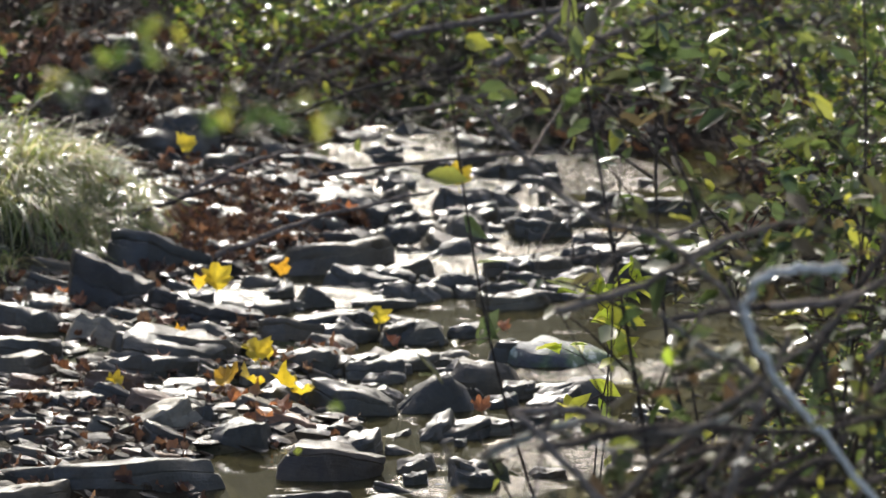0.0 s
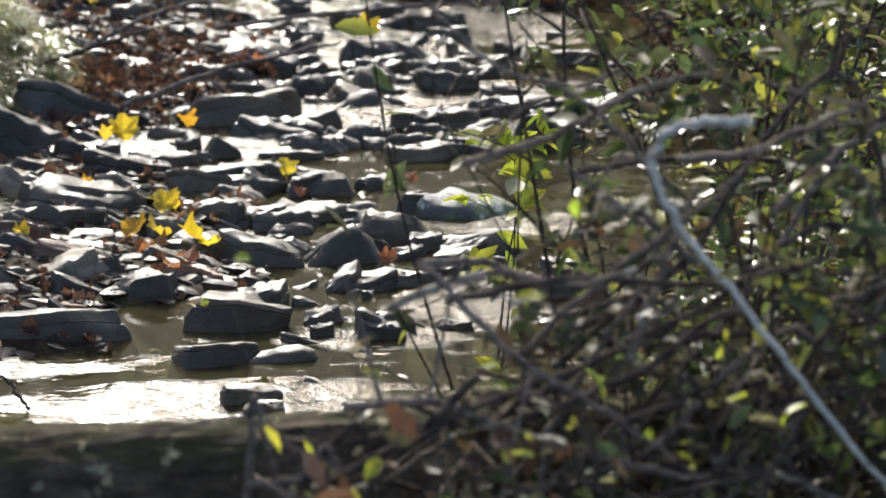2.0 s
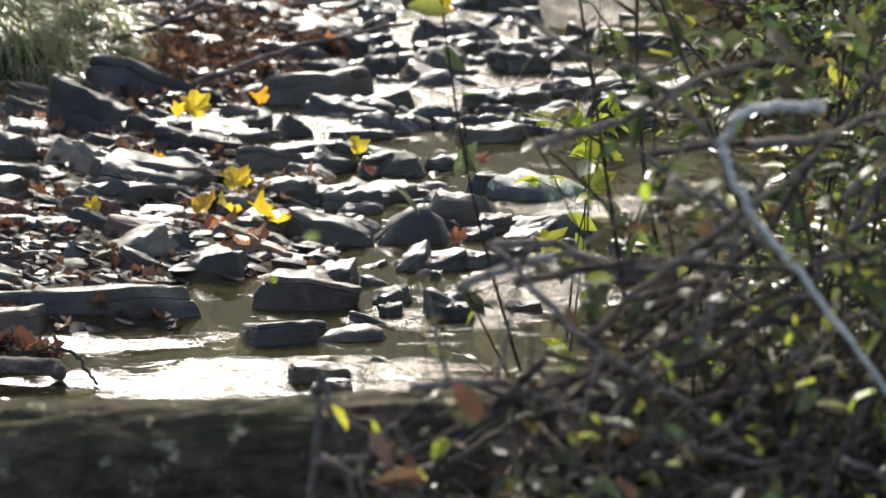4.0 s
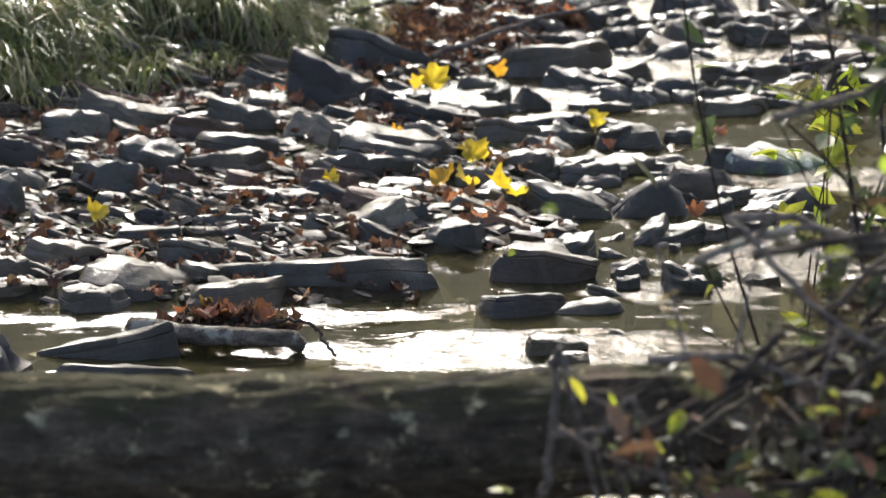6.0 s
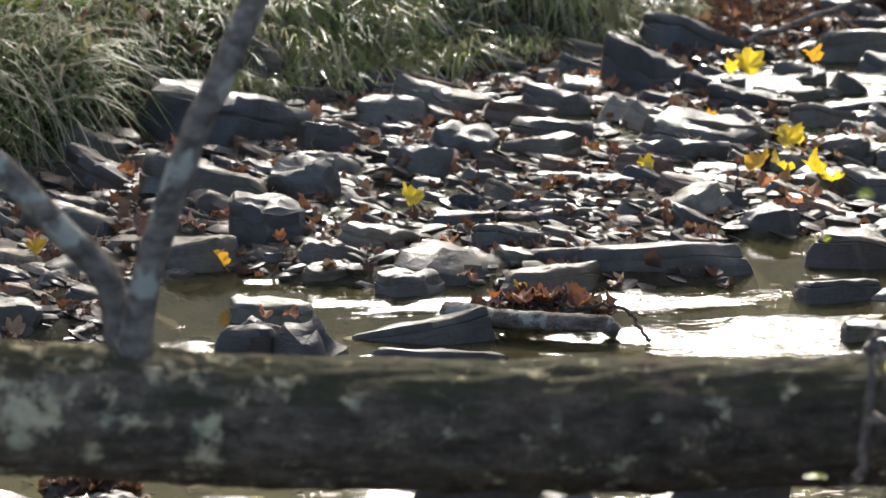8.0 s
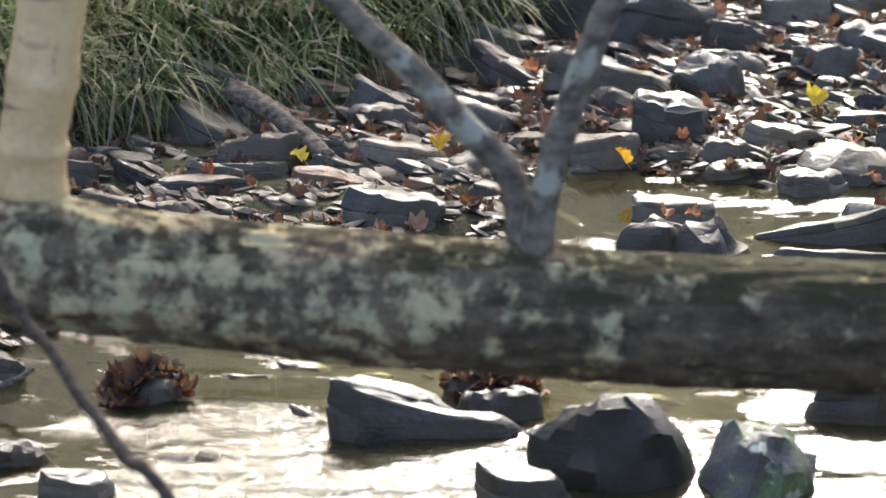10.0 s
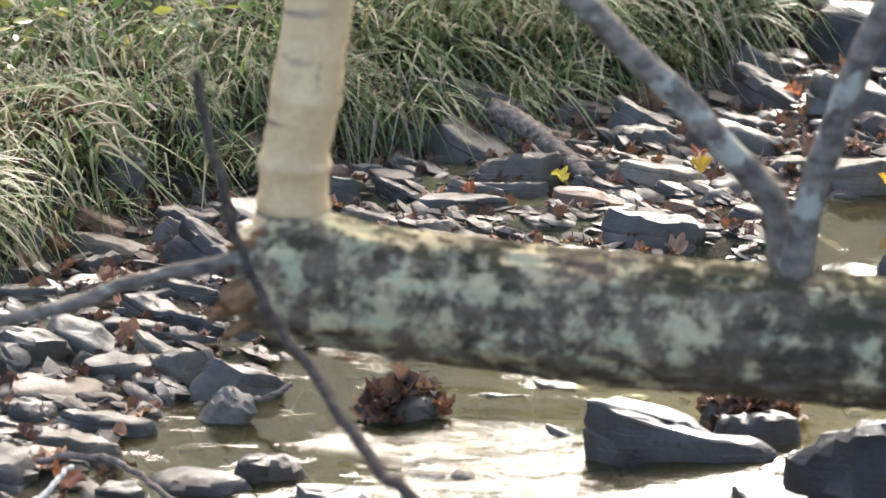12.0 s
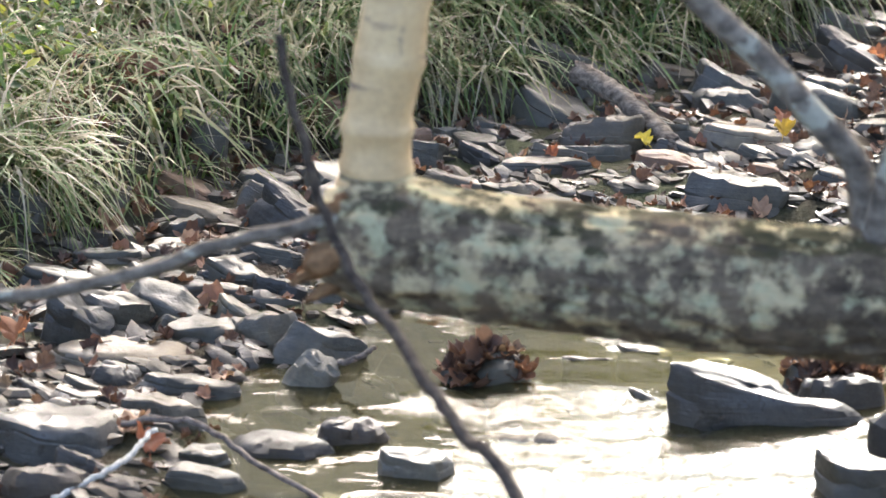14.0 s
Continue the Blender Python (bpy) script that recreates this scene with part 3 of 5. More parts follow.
stone("shale_stone", "s", -1.580, 6.250, 0.150, 0.090, 0.043, 22, "grey shale slab coloured pale for its sunlit top", PALE, None, None, 4)
stone("shale_stone", "s", -1.516, 6.358, 0.136, 0.061, 0.025, 0, "flat dark grey shale slab lying in wet gravel")
stone("shale_stone", "s", -1.480, 6.114, 0.142, 0.078, 0.032, 0, "thick block of grey layered shale")
stone("shale_stone", "s", -1.364, 6.131, 0.115, 0.063, 0.047, -14, "thick block of grey layered shale")
stone("shale_stone", "s", -1.284, 6.081, 0.142, 0.078, 0.044, 16, "flat dark grey shale slab lying in wet gravel")
stone("shale_stone", "s", -1.275, 5.960, 0.081, 0.048, 0.044, 24, "grey shale slab coloured pale for its sunlit top", PALE, None, None, 4)
stone("shale_stone", "s", -1.603, 6.034, 0.253, 0.096, 0.020, 3, "grey shale slab coloured pale for its sunlit top", PALE, None, None, 4)
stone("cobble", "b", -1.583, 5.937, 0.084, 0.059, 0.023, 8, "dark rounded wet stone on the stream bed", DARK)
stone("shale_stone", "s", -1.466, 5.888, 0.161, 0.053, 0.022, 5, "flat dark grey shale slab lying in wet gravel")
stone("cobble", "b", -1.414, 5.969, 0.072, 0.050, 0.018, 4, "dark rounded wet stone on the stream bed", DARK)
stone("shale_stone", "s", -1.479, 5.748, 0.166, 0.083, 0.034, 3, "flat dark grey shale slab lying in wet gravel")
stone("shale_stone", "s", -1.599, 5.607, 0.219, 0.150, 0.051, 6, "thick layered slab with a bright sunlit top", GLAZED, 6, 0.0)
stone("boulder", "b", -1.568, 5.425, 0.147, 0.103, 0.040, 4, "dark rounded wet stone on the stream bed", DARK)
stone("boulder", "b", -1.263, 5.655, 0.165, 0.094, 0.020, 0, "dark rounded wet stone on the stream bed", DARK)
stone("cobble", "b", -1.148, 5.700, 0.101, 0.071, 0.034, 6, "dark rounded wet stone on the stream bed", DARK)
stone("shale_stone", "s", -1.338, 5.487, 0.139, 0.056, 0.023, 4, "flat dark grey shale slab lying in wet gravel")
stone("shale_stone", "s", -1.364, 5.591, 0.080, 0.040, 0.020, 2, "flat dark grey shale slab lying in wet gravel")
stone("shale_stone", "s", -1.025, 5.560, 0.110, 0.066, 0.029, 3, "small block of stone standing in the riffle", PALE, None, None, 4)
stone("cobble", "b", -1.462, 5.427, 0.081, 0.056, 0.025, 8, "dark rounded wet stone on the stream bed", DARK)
stone("shale_stone", "s", -1.294, 6.342, 0.102, 0.050, 0.021, 5, "flat dark grey shale slab lying in wet gravel")
stone("shale_stone", "s", -1.408, 6.289, 0.137, 0.041, 0.020, 0, "flat dark grey shale slab lying in wet gravel")
stone("shale_stone", "s", -1.555, 6.975, 0.143, 0.079, 0.036, 12, "flat dark grey shale slab lying in wet gravel")
stone("shale_stone", "s", -1.664, 6.815, 0.169, 0.083, 0.034, 10, "flat dark grey shale slab lying in wet gravel")
stone("shale_stone", "s", -1.651, 6.695, 0.090, 0.050, 0.031, 4, "flat dark grey shale slab lying in wet gravel")
stone("shale_stone", "s", -1.591, 7.286, 0.082, 0.045, 0.045, 0, "flat dark grey shale slab lying in wet gravel")
stone("cobble", "b", -1.315, 7.524, 0.096, 0.056, 0.026, 0, "dark rounded wet stone on the stream bed")
stone("shale_stone", "s", -1.050, 7.106, 0.194, 0.066, 0.027, 0, "thin dark slab resting on brown gravel")
stone("cobble", "b", -0.852, 7.044, 0.136, 0.079, 0.016, 6, "dark rounded wet stone on the stream bed")
stone("shale_stone", "s", -0.966, 7.235, 0.182, 0.062, 0.025, 4, "flat dark grey shale slab lying in wet gravel")
stone("shale_stone", "s", -0.949, 7.383, 0.070, 0.042, 0.020, 0, "grey shale slab coloured pale for its sunlit top", PALE, None, None, 4)
stone("shale_stone", "s", -0.335, 5.541, 0.158, 0.087, 0.045, 3, "dark block of shale in glittering water")
stone("boulder", "b", -0.397, 5.934, 0.122, 0.085, 0.037, 0, "dark rounded wet stone on the stream bed", DARK)
stone("boulder", "b", 0.776, 10.497, 0.143, 0.100, 0.067, 6, "dark rounded wet stone on the stream bed")
stone("boulder", "b", 0.961, 10.307, 0.241, 0.169, 0.050, 0, "dark rounded wet stone on the stream bed")
stone("cobble", "b", 1.066, 9.630, 0.137, 0.080, 0.022, 0, "dark rounded wet stone on the stream bed")
stone("boulder", "b", 1.351, 9.712, 0.192, 0.134, 0.030, 0, "dark rounded wet stone on the stream bed")
stone("boulder", "b", 0.847, 10.850, 0.221, 0.155, 0.039, 4, "dark rounded wet stone on the stream bed")
stone("shale_stone", "s", 1.693, 8.903, 0.234, 0.082, 0.034, 0, "flat dark grey shale slab lying in wet gravel")
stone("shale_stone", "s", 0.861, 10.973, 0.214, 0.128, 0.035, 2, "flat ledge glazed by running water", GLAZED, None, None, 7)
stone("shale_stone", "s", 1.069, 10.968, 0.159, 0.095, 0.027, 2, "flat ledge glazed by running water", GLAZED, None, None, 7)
stone("boulder", "b", 0.710, 10.561, 0.213, 0.149, 0.071, 0, "dark rounded wet stone on the stream bed")
stone("boulder", "b", 0.982, 10.317, 0.217, 0.152, 0.078, 0, "dark rounded wet stone on the stream bed")
stone("cobble", "b", 1.835, 9.427, 0.113, 0.066, 0.031, 0, "dark rounded wet stone on the stream bed")
stone("shale_stone", "s", 2.067, 8.945, 0.199, 0.060, 0.025, -8, "flat dark grey shale slab lying in wet gravel")
stone("boulder", "b", 2.510, 9.429, 0.133, 0.093, 0.057, 0, "dark rounded wet stone on the stream bed")


# ---- loose stones between them ----
def free_of(x, y, gap):
    return all(abs(x - px) > pw * 0.42 + gap or abs(y - py) > pd * 0.45 + gap for px, py, pw, pd in PLACED)


def scatter_stones():
    """Flat slabs washed against one another, most of them dipping the same way."""
    rng = random.Random(5)
    shapes = []
    for i in range(26):
        kind = "s" if i % 7 else "b"
        w = rng.uniform(0.08, 0.15)
        shapes.append((stone_mesh(300 + i, w, w * rng.uniform(0.32, 0.6), rng.uniform(0.013, 0.03), kind, (ROCK, ROCK, PALE, ROCK, BROWN, ROCK, ROCK, DARK)[i % 8], 0.05), kind, w))
    made = 0
    tries = 0
    while made < 430 and tries < 20000:
        tries += 1
        x, y = rng.uniform(-2.0, 2.1), rng.uniform(5.4, 10.4)
        d, left = polyline_side(BANK, x, y)
        if left and d > 0.12:
            continue
        near_bar = inside(BAR, x, y)
        if not near_bar and rng.random() > 0.05:
            continue
        me, kind, w = rng.choice(shapes)
        s = rng.uniform(1.1, 1.9) if made < 150 else rng.uniform(0.45, 1.1)
        s = s if near_bar else min(s, 0.7)
        w *= s
        if not free_of(x, y, w * 0.22):
            continue
        if any(math.hypot(x - a, (y - b) * 1.8) < 0.42 * (w + c) for a, b, c, _ in PLACED[-440:]):
            continue
        ob = new("flat_stone" if kind == "s" else "cobble", me)
        ob.matrix_world = pose(x, y, max(-0.015, land(x, y)) - 0.004, rng.gauss(-11, 6), rng.gauss(12, 7), rng.gauss(-10, 16)) @ Matrix.Scale(s, 4)
        wet = "in wet gravel" if near_bar else "standing in shallow water"
        tagged(ob, ("small flat grey shale stone " if kind == "s" else "small rounded grey cobble ") + wet, "stone", "loose stones of the gravel bar")
        PLACED.append((x, y, w, w * 0.5))
        made += 1


scatter_stones()


def channel_stones():
    """Dark wet stones that break up the shallow channel."""
    rng = random.Random(15)
    shapes = []
    for i in range(12):
        w = rng.uniform(0.05, 0.14)
        kind = "b" if i % 6 == 0 else "s"
        shapes.append((stone_mesh(700 + i, w, w * rng.uniform(0.3, 0.48), rng.uniform(0.018, 0.032), kind, ROCK, 0.07), kind, w))
    def in_channel(x, y):
        return not inside(BAR, x, y) and not polyline_side(BANK, x, y)[1] and polyline_side(EAST, x, y)[1]

    made = 0
    heaps = [(1.23, 8.03), (1.40, 7.85), (1.35, 8.33), (1.16, 7.50), (1.37, 7.55), (1.55, 7.70), (1.47, 8.76), (1.59, 8.68), (1.37, 9.77), (1.51, 9.39), (1.85, 9.53), (1.99, 9.02), (1.11, 8.37), (1.12, 7.76), (1.21, 7.26), (1.53, 8.11),
             (1.45, 9.1), (1.7, 9.25), (1.55, 9.6), (1.75, 9.75), (1.5, 9.95), (1.7, 10.1), (1.55, 10.35), (1.9, 9.9), (1.3, 8.9), (1.6, 8.85), (1.85, 8.75), (1.4, 10.5)]
    while made < 335:
        fixed = bool(heaps)
        cx, cy = heaps.pop(0) if fixed else (rng.uniform(0.65, 2.25), rng.uniform(6.95, 10.6) if made % 2 else rng.uniform(8.6, 10.6))
        if not fixed and (not in_channel(cx, cy) or (1.2 < cx and 7.6 < cy < 8.2) or (riffle(cx, cy)[0] > 0.7 and rng.random() < 0.55)):
            continue
        slant = rng.gauss(0, 12)
        for i in range(9 if fixed else rng.randint(4, 10)):
            x, y = cx + rng.gauss(0, 0.10 if fixed else 0.14), cy + rng.gauss(0, 0.05)
            if not fixed and not in_channel(x, y):
                continue
            me, kind, w = rng.choice(shapes)
            ob = new("channel_stone" if kind == "s" else "cobble", me)
            s = rng.uniform(0.9, 1.6) if i < (4 if fixed else 2) else rng.uniform(0.3, 0.9)
            ob.matrix_world = pose(x, y, rng.uniform(-0.02, 0.0), rng.gauss(-9, 5), rng.gauss(7, 9), slant + rng.gauss(0, 14)) @ Matrix.Scale(s, 4)
            tagged(ob, "dark wet shale stone breaking the shallow water" if kind == "s" else "dark wet rounded cobble in the channel", "stone", "stones of the channel")
            PLACED.append((x, y, w * s, w * s * 0.6))
            made += 1


channel_stones()


def pebbles():
    rng = random.Random(9)
    verts, faces = [], []
    count = 0
    while count < 9500:
        x, y = rng.uniform(-2.1, 2.3), rng.uniform(5.3, 10.8)
        d, left = polyline_side(BANK, x, y)
        if left and (d > 0.35 or rng.random() < 0.5):
            continue
        if not inside(BAR, x, y) and not left and rng.random() > 0.16:
            continue
        count += 1
        s = 0.005 + 0.027 * rng.random() ** 2.2
        w, dd, h = s * rng.uniform(1.0, 2.0), s * rng.uniform(0.6, 1.0), s * rng.uniform(0.15, 0.45)
        z = land(x, y)
        m = pose(x, y, z + h * 0.2, rng.gauss(-3, 14), rng.gauss(10, 13), rng.uniform(-60, 60))
        o = len(verts)
        k = 6
        a0 = rng.random() * 6
        rad = [rng.uniform(0.78, 1.1) for _ in range(k)]
        for zf, sc in ((-1.0, 0.8), (0.25, 1.0), (1.0, 0.62)):
            for i in range(k):
                a = a0 + 2 * math.pi * i / k
                verts.append(m @ Vector((math.cos(a) * w * rad[i] * sc, math.sin(a) * dd * rad[i] * sc, h * (zf + rng.uniform(-0.12, 0.12)))))
        for j in range(2):
            for i in range(k):
                a, b = o + j * k + i, o + j * k + (i + 1) % k
                faces.append((a, b, b + k, a + k))
        faces.append(tuple(o + 2 * k + i for i in range(k)))
    tagged(new("pebbles", mesh_of("pebbles", verts, faces, PEBBLE, smooth=True, angle=40)), "wet grey and brown shale pebbles of the gravel bar", "pebbles", kind="stuff")


pebbles()


# ---- the fallen log and its upright shoots ----
ROT = bark_material("rotten_wood", (0.06, 0.035, 0.018), (0.24, 0.14, 0.07), lichen_amount=0.0)


def fallen_tree():
    ox, oy, oz = 0.0, 4.75, 0.0
    tree = holder("fallen_tree", ox, oy, oz, "fallen lichen-covered tree lying across the stream with upright shoots", "fallen tree")
    axis = [(-0.977, 4.727, 0.644), (-0.928, 4.735, 0.638), (-0.82, 4.75, 0.623), (-0.621, 4.75, 0.602), (-0.381, 4.75, 0.579), (-0.075, 4.75, 0.559), (0.311, 4.75, 0.548), (0.679, 4.75, 0.551), (1.135, 4.765, 0.556), (1.75, 4.85, 0.57), (2.4, 5.0, 0.5), (3.1, 5.15, 0.42)]
    n, sides = 300, 84
    path = smooth_path(axis, n)
    verts = []
    for i, p in enumerate(path):
        u = i / (n - 1)
        r = 0.0755 + 0.0065 * step(0.0, 0.25, u)
        if p.x < -0.912:
            r *= 1 - 0.22 * step(-0.912, -0.981, p.x)
        bulge = 0.006 * math.exp(-((p.x + 0.282) / 0.07) ** 2) + 0.014 * math.exp(-((p.x + 0.889) / 0.07) ** 2)
        for k in range(sides):
            a = 2 * math.pi * k / sides
            c, s = math.cos(a), math.sin(a)
            co = Vector((p.x * 2.9, c * 1.2, s * 1.2))
            rr = r + bulge * max(0, s) + 0.005 * noise.noise(co * 2.2) + 0.004 * noise.noise(co * 6)
            fur = abs(noise.noise(Vector((p.x * 9, c * 9, s * 9))))
            rr += 0.009 * (0.3 - fur) + 0.004 * noise.noise(Vector((p.x * 45, c * 16, s * 16)))
            verts.append(Vector((p.x - ox, p.y - oy + c * rr, p.z - oz + s * rr)))
    faces = []
    for i in range(n - 1):
        for k in range(sides):
            a, b = i * sides + k, i * sides + (k + 1) % sides
            faces.append((a, a + sides, b + sides, b))
    faces.append(tuple(range(sides)))
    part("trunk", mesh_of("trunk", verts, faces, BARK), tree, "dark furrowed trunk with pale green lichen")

    def limb(name, pts, r0, r1, mat, n=30, sides=14, label="", seed=1, knots=()):
        path = smooth_path(pts, n)
        radii = []
        for i, p in enumerate(path):
            u = i / (n - 1)
            r = r0 + (r1 - r0) * u
            r *= 1 + 0.55 * math.exp(-u * 16)
            for ku in knots:
                r *= 1 + 0.10 * math.exp(-((u - ku) / 0.02) ** 2)
            radii.append(r * (1 + 0.05 * noise.noise((u * 14, seed, 0))))
        v, f = tube(path, radii, sides, 0.05, seed)
        part(name, mesh_of(name, shift(v, ox, oy, oz), f, mat), tree, label)

    limb("shoot", [(-0.924, 4.75, 0.645), (-0.918, 4.765, 0.703), (-0.914, 4.765, 0.753), (-0.909, 4.765, 0.804), (-0.893, 4.765, 0.879), (-0.88, 4.765, 0.954), (-0.841, 4.773, 1.174), (-0.778, 4.788, 1.519), (-0.714, 4.826, 2.209)], 0.0441, 0.0433, STEM, 70, 26, "smooth tan upright shoot with dark bark rings", 2, (0.14, 0.2, 0.34, 0.5))
    limb("collar", [(-0.912, 4.75, 0.637), (-0.916, 4.764, 0.695), (-0.915, 4.765, 0.728)], 0.0441, 0.0486, BARK, 12, 26, "rough lichened collar at the foot of the shoot", 3)
    limb("branch", [(-0.283, 4.773, 0.615), (-0.301, 4.788, 0.733), (-0.359, 4.788, 0.804), (-0.421, 4.788, 0.876), (-0.483, 4.788, 0.934), (-0.534, 4.788, 0.99), (-0.596, 4.788, 1.046), (-0.795, 4.826, 1.251), (-1.1, 4.864, 1.674)], 0.0182, 0.0167, BRANCH, 50, 14, "grey branch with whitish lichen bands", 4, (0.2, 0.33, 0.47))
    limb("branch", [(-0.28, 4.75, 0.615), (-0.253, 4.75, 0.75), (-0.22, 4.75, 0.853), (-0.182, 4.75, 0.955), (-0.137, 4.75, 1.048), (-0.041, 4.773, 1.29), (0.087, 4.788, 1.818)], 0.0190, 0.0160, BRANCH, 50, 14, "grey branch leaning outward", 5, (0.25, 0.4))
    limb("twig", [(-0.466, 4.788, 0.905), (-0.503, 4.78, 0.943), (-0.543, 4.78, 0.997), (-0.581, 4.788, 1.074), (-0.68, 4.788, 1.289)], 0.0068, 0.0046, DARKTWIG, 20, 8, seed=6)
    limb("stub", [(-0.939, 4.712, 0.649), (-0.97, 4.674, 0.638), (-0.985, 4.655, 0.626)], 0.0342, 0.0137, ROT, 14, 14, "rotten brown stub of the broken end", 8)
    for i, (dx, dz) in enumerate([(0.0, 0.04), (0.012, 0.0), (-0.008, -0.035), (0.02, 0.065), (0.01, -0.06)]):
        limb("splinter", [(-0.951, 4.704, 0.644 + dz * 0.76), (-0.989 + dx, 4.684, 0.642 + dz * 0.87), (-1.008 + dx, 4.674, 0.636 + dz)], 0.015, 0.003, ROT, 8, 7, "", 20 + i)
    return tree


fallen_tree()


def stick(name, pts, r0, r1, label, mat=None, category="stick", seed=0, n=24, side_twigs=0, group=""):
    """A bare branch or twig as one thing, its side twigs as parts."""
    x, y, z = pts[0]
    ob = holder(name, x, y, z, label, category, group)
    mat = mat or TWIG
    path = smooth_path(pts, n)
    rng = random.Random(seed)
    path = [p + Vector((rng.gauss(0, 0.0018), rng.gauss(0, 0.0018), rng.gauss(0, 0.0018))) for p in path]
    v, f = tube(path, [r0 + (r1 - r0) * i / (n - 1) for i in range(n)], 9, 0.12, seed)
    part("stem", mesh_of("stem", shift(v, x, y, z), f, mat), ob)
    for i in range(side_twigs):
        a = path[rng.randint(2, n - 3)]
        d = Vector((rng.gauss(0, 1), rng.gauss(0, 0.4), rng.gauss(0.3, 0.8))).normalized() * rng.uniform(0.05, 0.2)
        mid = a + d * 0.5 + Vector((0, 0, rng.uniform(-0.01, 0.02)))
        v, f = tube(smooth_path([a, mid, a + d], 7), [r0 * 0.5 * (1 - 0.1 * k) for k in range(7)], 6, 0.1, seed + i)
        part("twig", mesh_of("twig", shift(v, x, y, z), f, mat), ob)
    return ob


stick("dead_branch", [(-0.958, 4.682, 0.688), (-0.988, 4.674, 0.684), (-1.114, 4.674, 0.651), (-1.25, 4.674, 0.604), (-1.402, 4.674, 0.574), (-1.706, 4.674, 0.514), (-2.006, 4.674, 0.12)], 0.0100, 0.0092, "bare grey dead branch propped against the log end", BRANCH, "branch", 3)
stick("bent_sapling", [(-0.354, 4.06, -0.03), (-0.654, 4.18, 0.508), (-0.723, 4.256, 0.557), (-0.781, 4.332, 0.595), (-0.84, 4.408, 0.642), (-0.88, 4.446, 0.675), (-0.919, 4.484, 0.734), (-0.947, 4.484, 0.834), (-0.967, 4.484, 0.919), (-0.974, 4.484, 0.982)], 0.0090, 0.0054, "thin bare leaning twig rising from the water", DARKTWIG, "twig", 4, 40)
stick("curled_vine", [(1.169, 4.236, 1.136), (1.123, 4.236, 1.136), (1.087, 4.236, 1.134), (1.064, 4.236, 1.122), (1.053, 4.236, 1.099), (1.061, 4.236, 1.059), (1.098, 4.236, 0.997), (1.156, 4.236, 0.931), (1.233, 4.236, 0.833), (1.356, 4.236, 0.676)], 0.0060, 0.0036, "pale grey woody vine bent into a hook", VINE, "vine", 5, 60)
for i, pts in enumerate([[(2.023, 10.600, 0.283), (2.095, 10.600, 0.239), (2.174, 10.600, 0.246), (2.290, 10.700, 0.267), (2.441, 10.800, 0.286)], [(1.838, 10.300, 0.241), (1.997, 10.500, 0.278), (2.078, 10.600, 0.321)], [(1.605, 10.600, 0.270), (1.874, 10.700, 0.293), (2.181, 10.800, 0.308)]]):
    stick("bleached_branch", pts, 0.014 - 0.002 * i, 0.009, "bleached barkless branch lying on the upper bank", TWIG, "branch", 120 + i, 24, 2, "bleached branches of the upper bank")
stick("snapped_branch", [(0.907, 4.902, 0.789), (1.013, 4.902, 0.784), (1.051, 4.91, 0.674), (1.075, 4.91, 0.05)], 0.0062, 0.0046, "pale barkless branch snapped off in the brush", TWIG, "branch", 27)
stick("plank_of_bark", [(-1.03, 7.5, 0.11), (-0.92, 7.4, 0.08), (-0.80, 7.25, 0.025)], 0.024, 0.018, "split grey branch sloping down from the bank", BRUSH, "branch", 6)
stick("drift_branch", [(0.18, 6.93, 0.03), (0.32, 6.86, 0.032), (0.45, 6.84, 0.03), (0.48, 6.84, 0.02)], 0.019, 0.016, "short wet barkless branch on the leaf island", BRANCH, "branch", 7)
stick("drift_twig", [(0.42, 6.93, 0.03), (0.5, 6.88, 0.045), (0.545, 6.81, 0.005)], 0.004, 0.003, "thin wet twig hanging over the water", DARKTWIG, "twig", 8)
stick("sunken_log", [(-0.95, 5.72, -0.022), (-0.8, 5.71, -0.015), (-0.66, 5.69, -0.03)], 0.028, 0.022, "waterlogged branch just breaking the surface", BRANCH, "branch", 18)
stick("white_stick", [(-1.545, 5.36, 0.02), (-1.46, 5.45, 0.05), (-1.43, 5.54, 0.07)], 0.006, 0.004, "short bleached stick among the stones", VINE, "stick", 9)
stick("arched_twig", [(-1.5, 5.62, 0.05), (-1.38, 5.6, 0.06), (-1.25, 5.5, 0.03), (-1.1, 5.42, -0.02)], 0.006, 0.004, "thin brown twig arching over the shallows", TWIG, "twig", 10)
stick("small_root", [(-1.26, 5.98, 0.02), (-1.2, 5.96, 0.04), (-1.16, 5.97, 0.06)], 0.006, 0.004, "short pale broken twig", TWIG, "twig", 11)
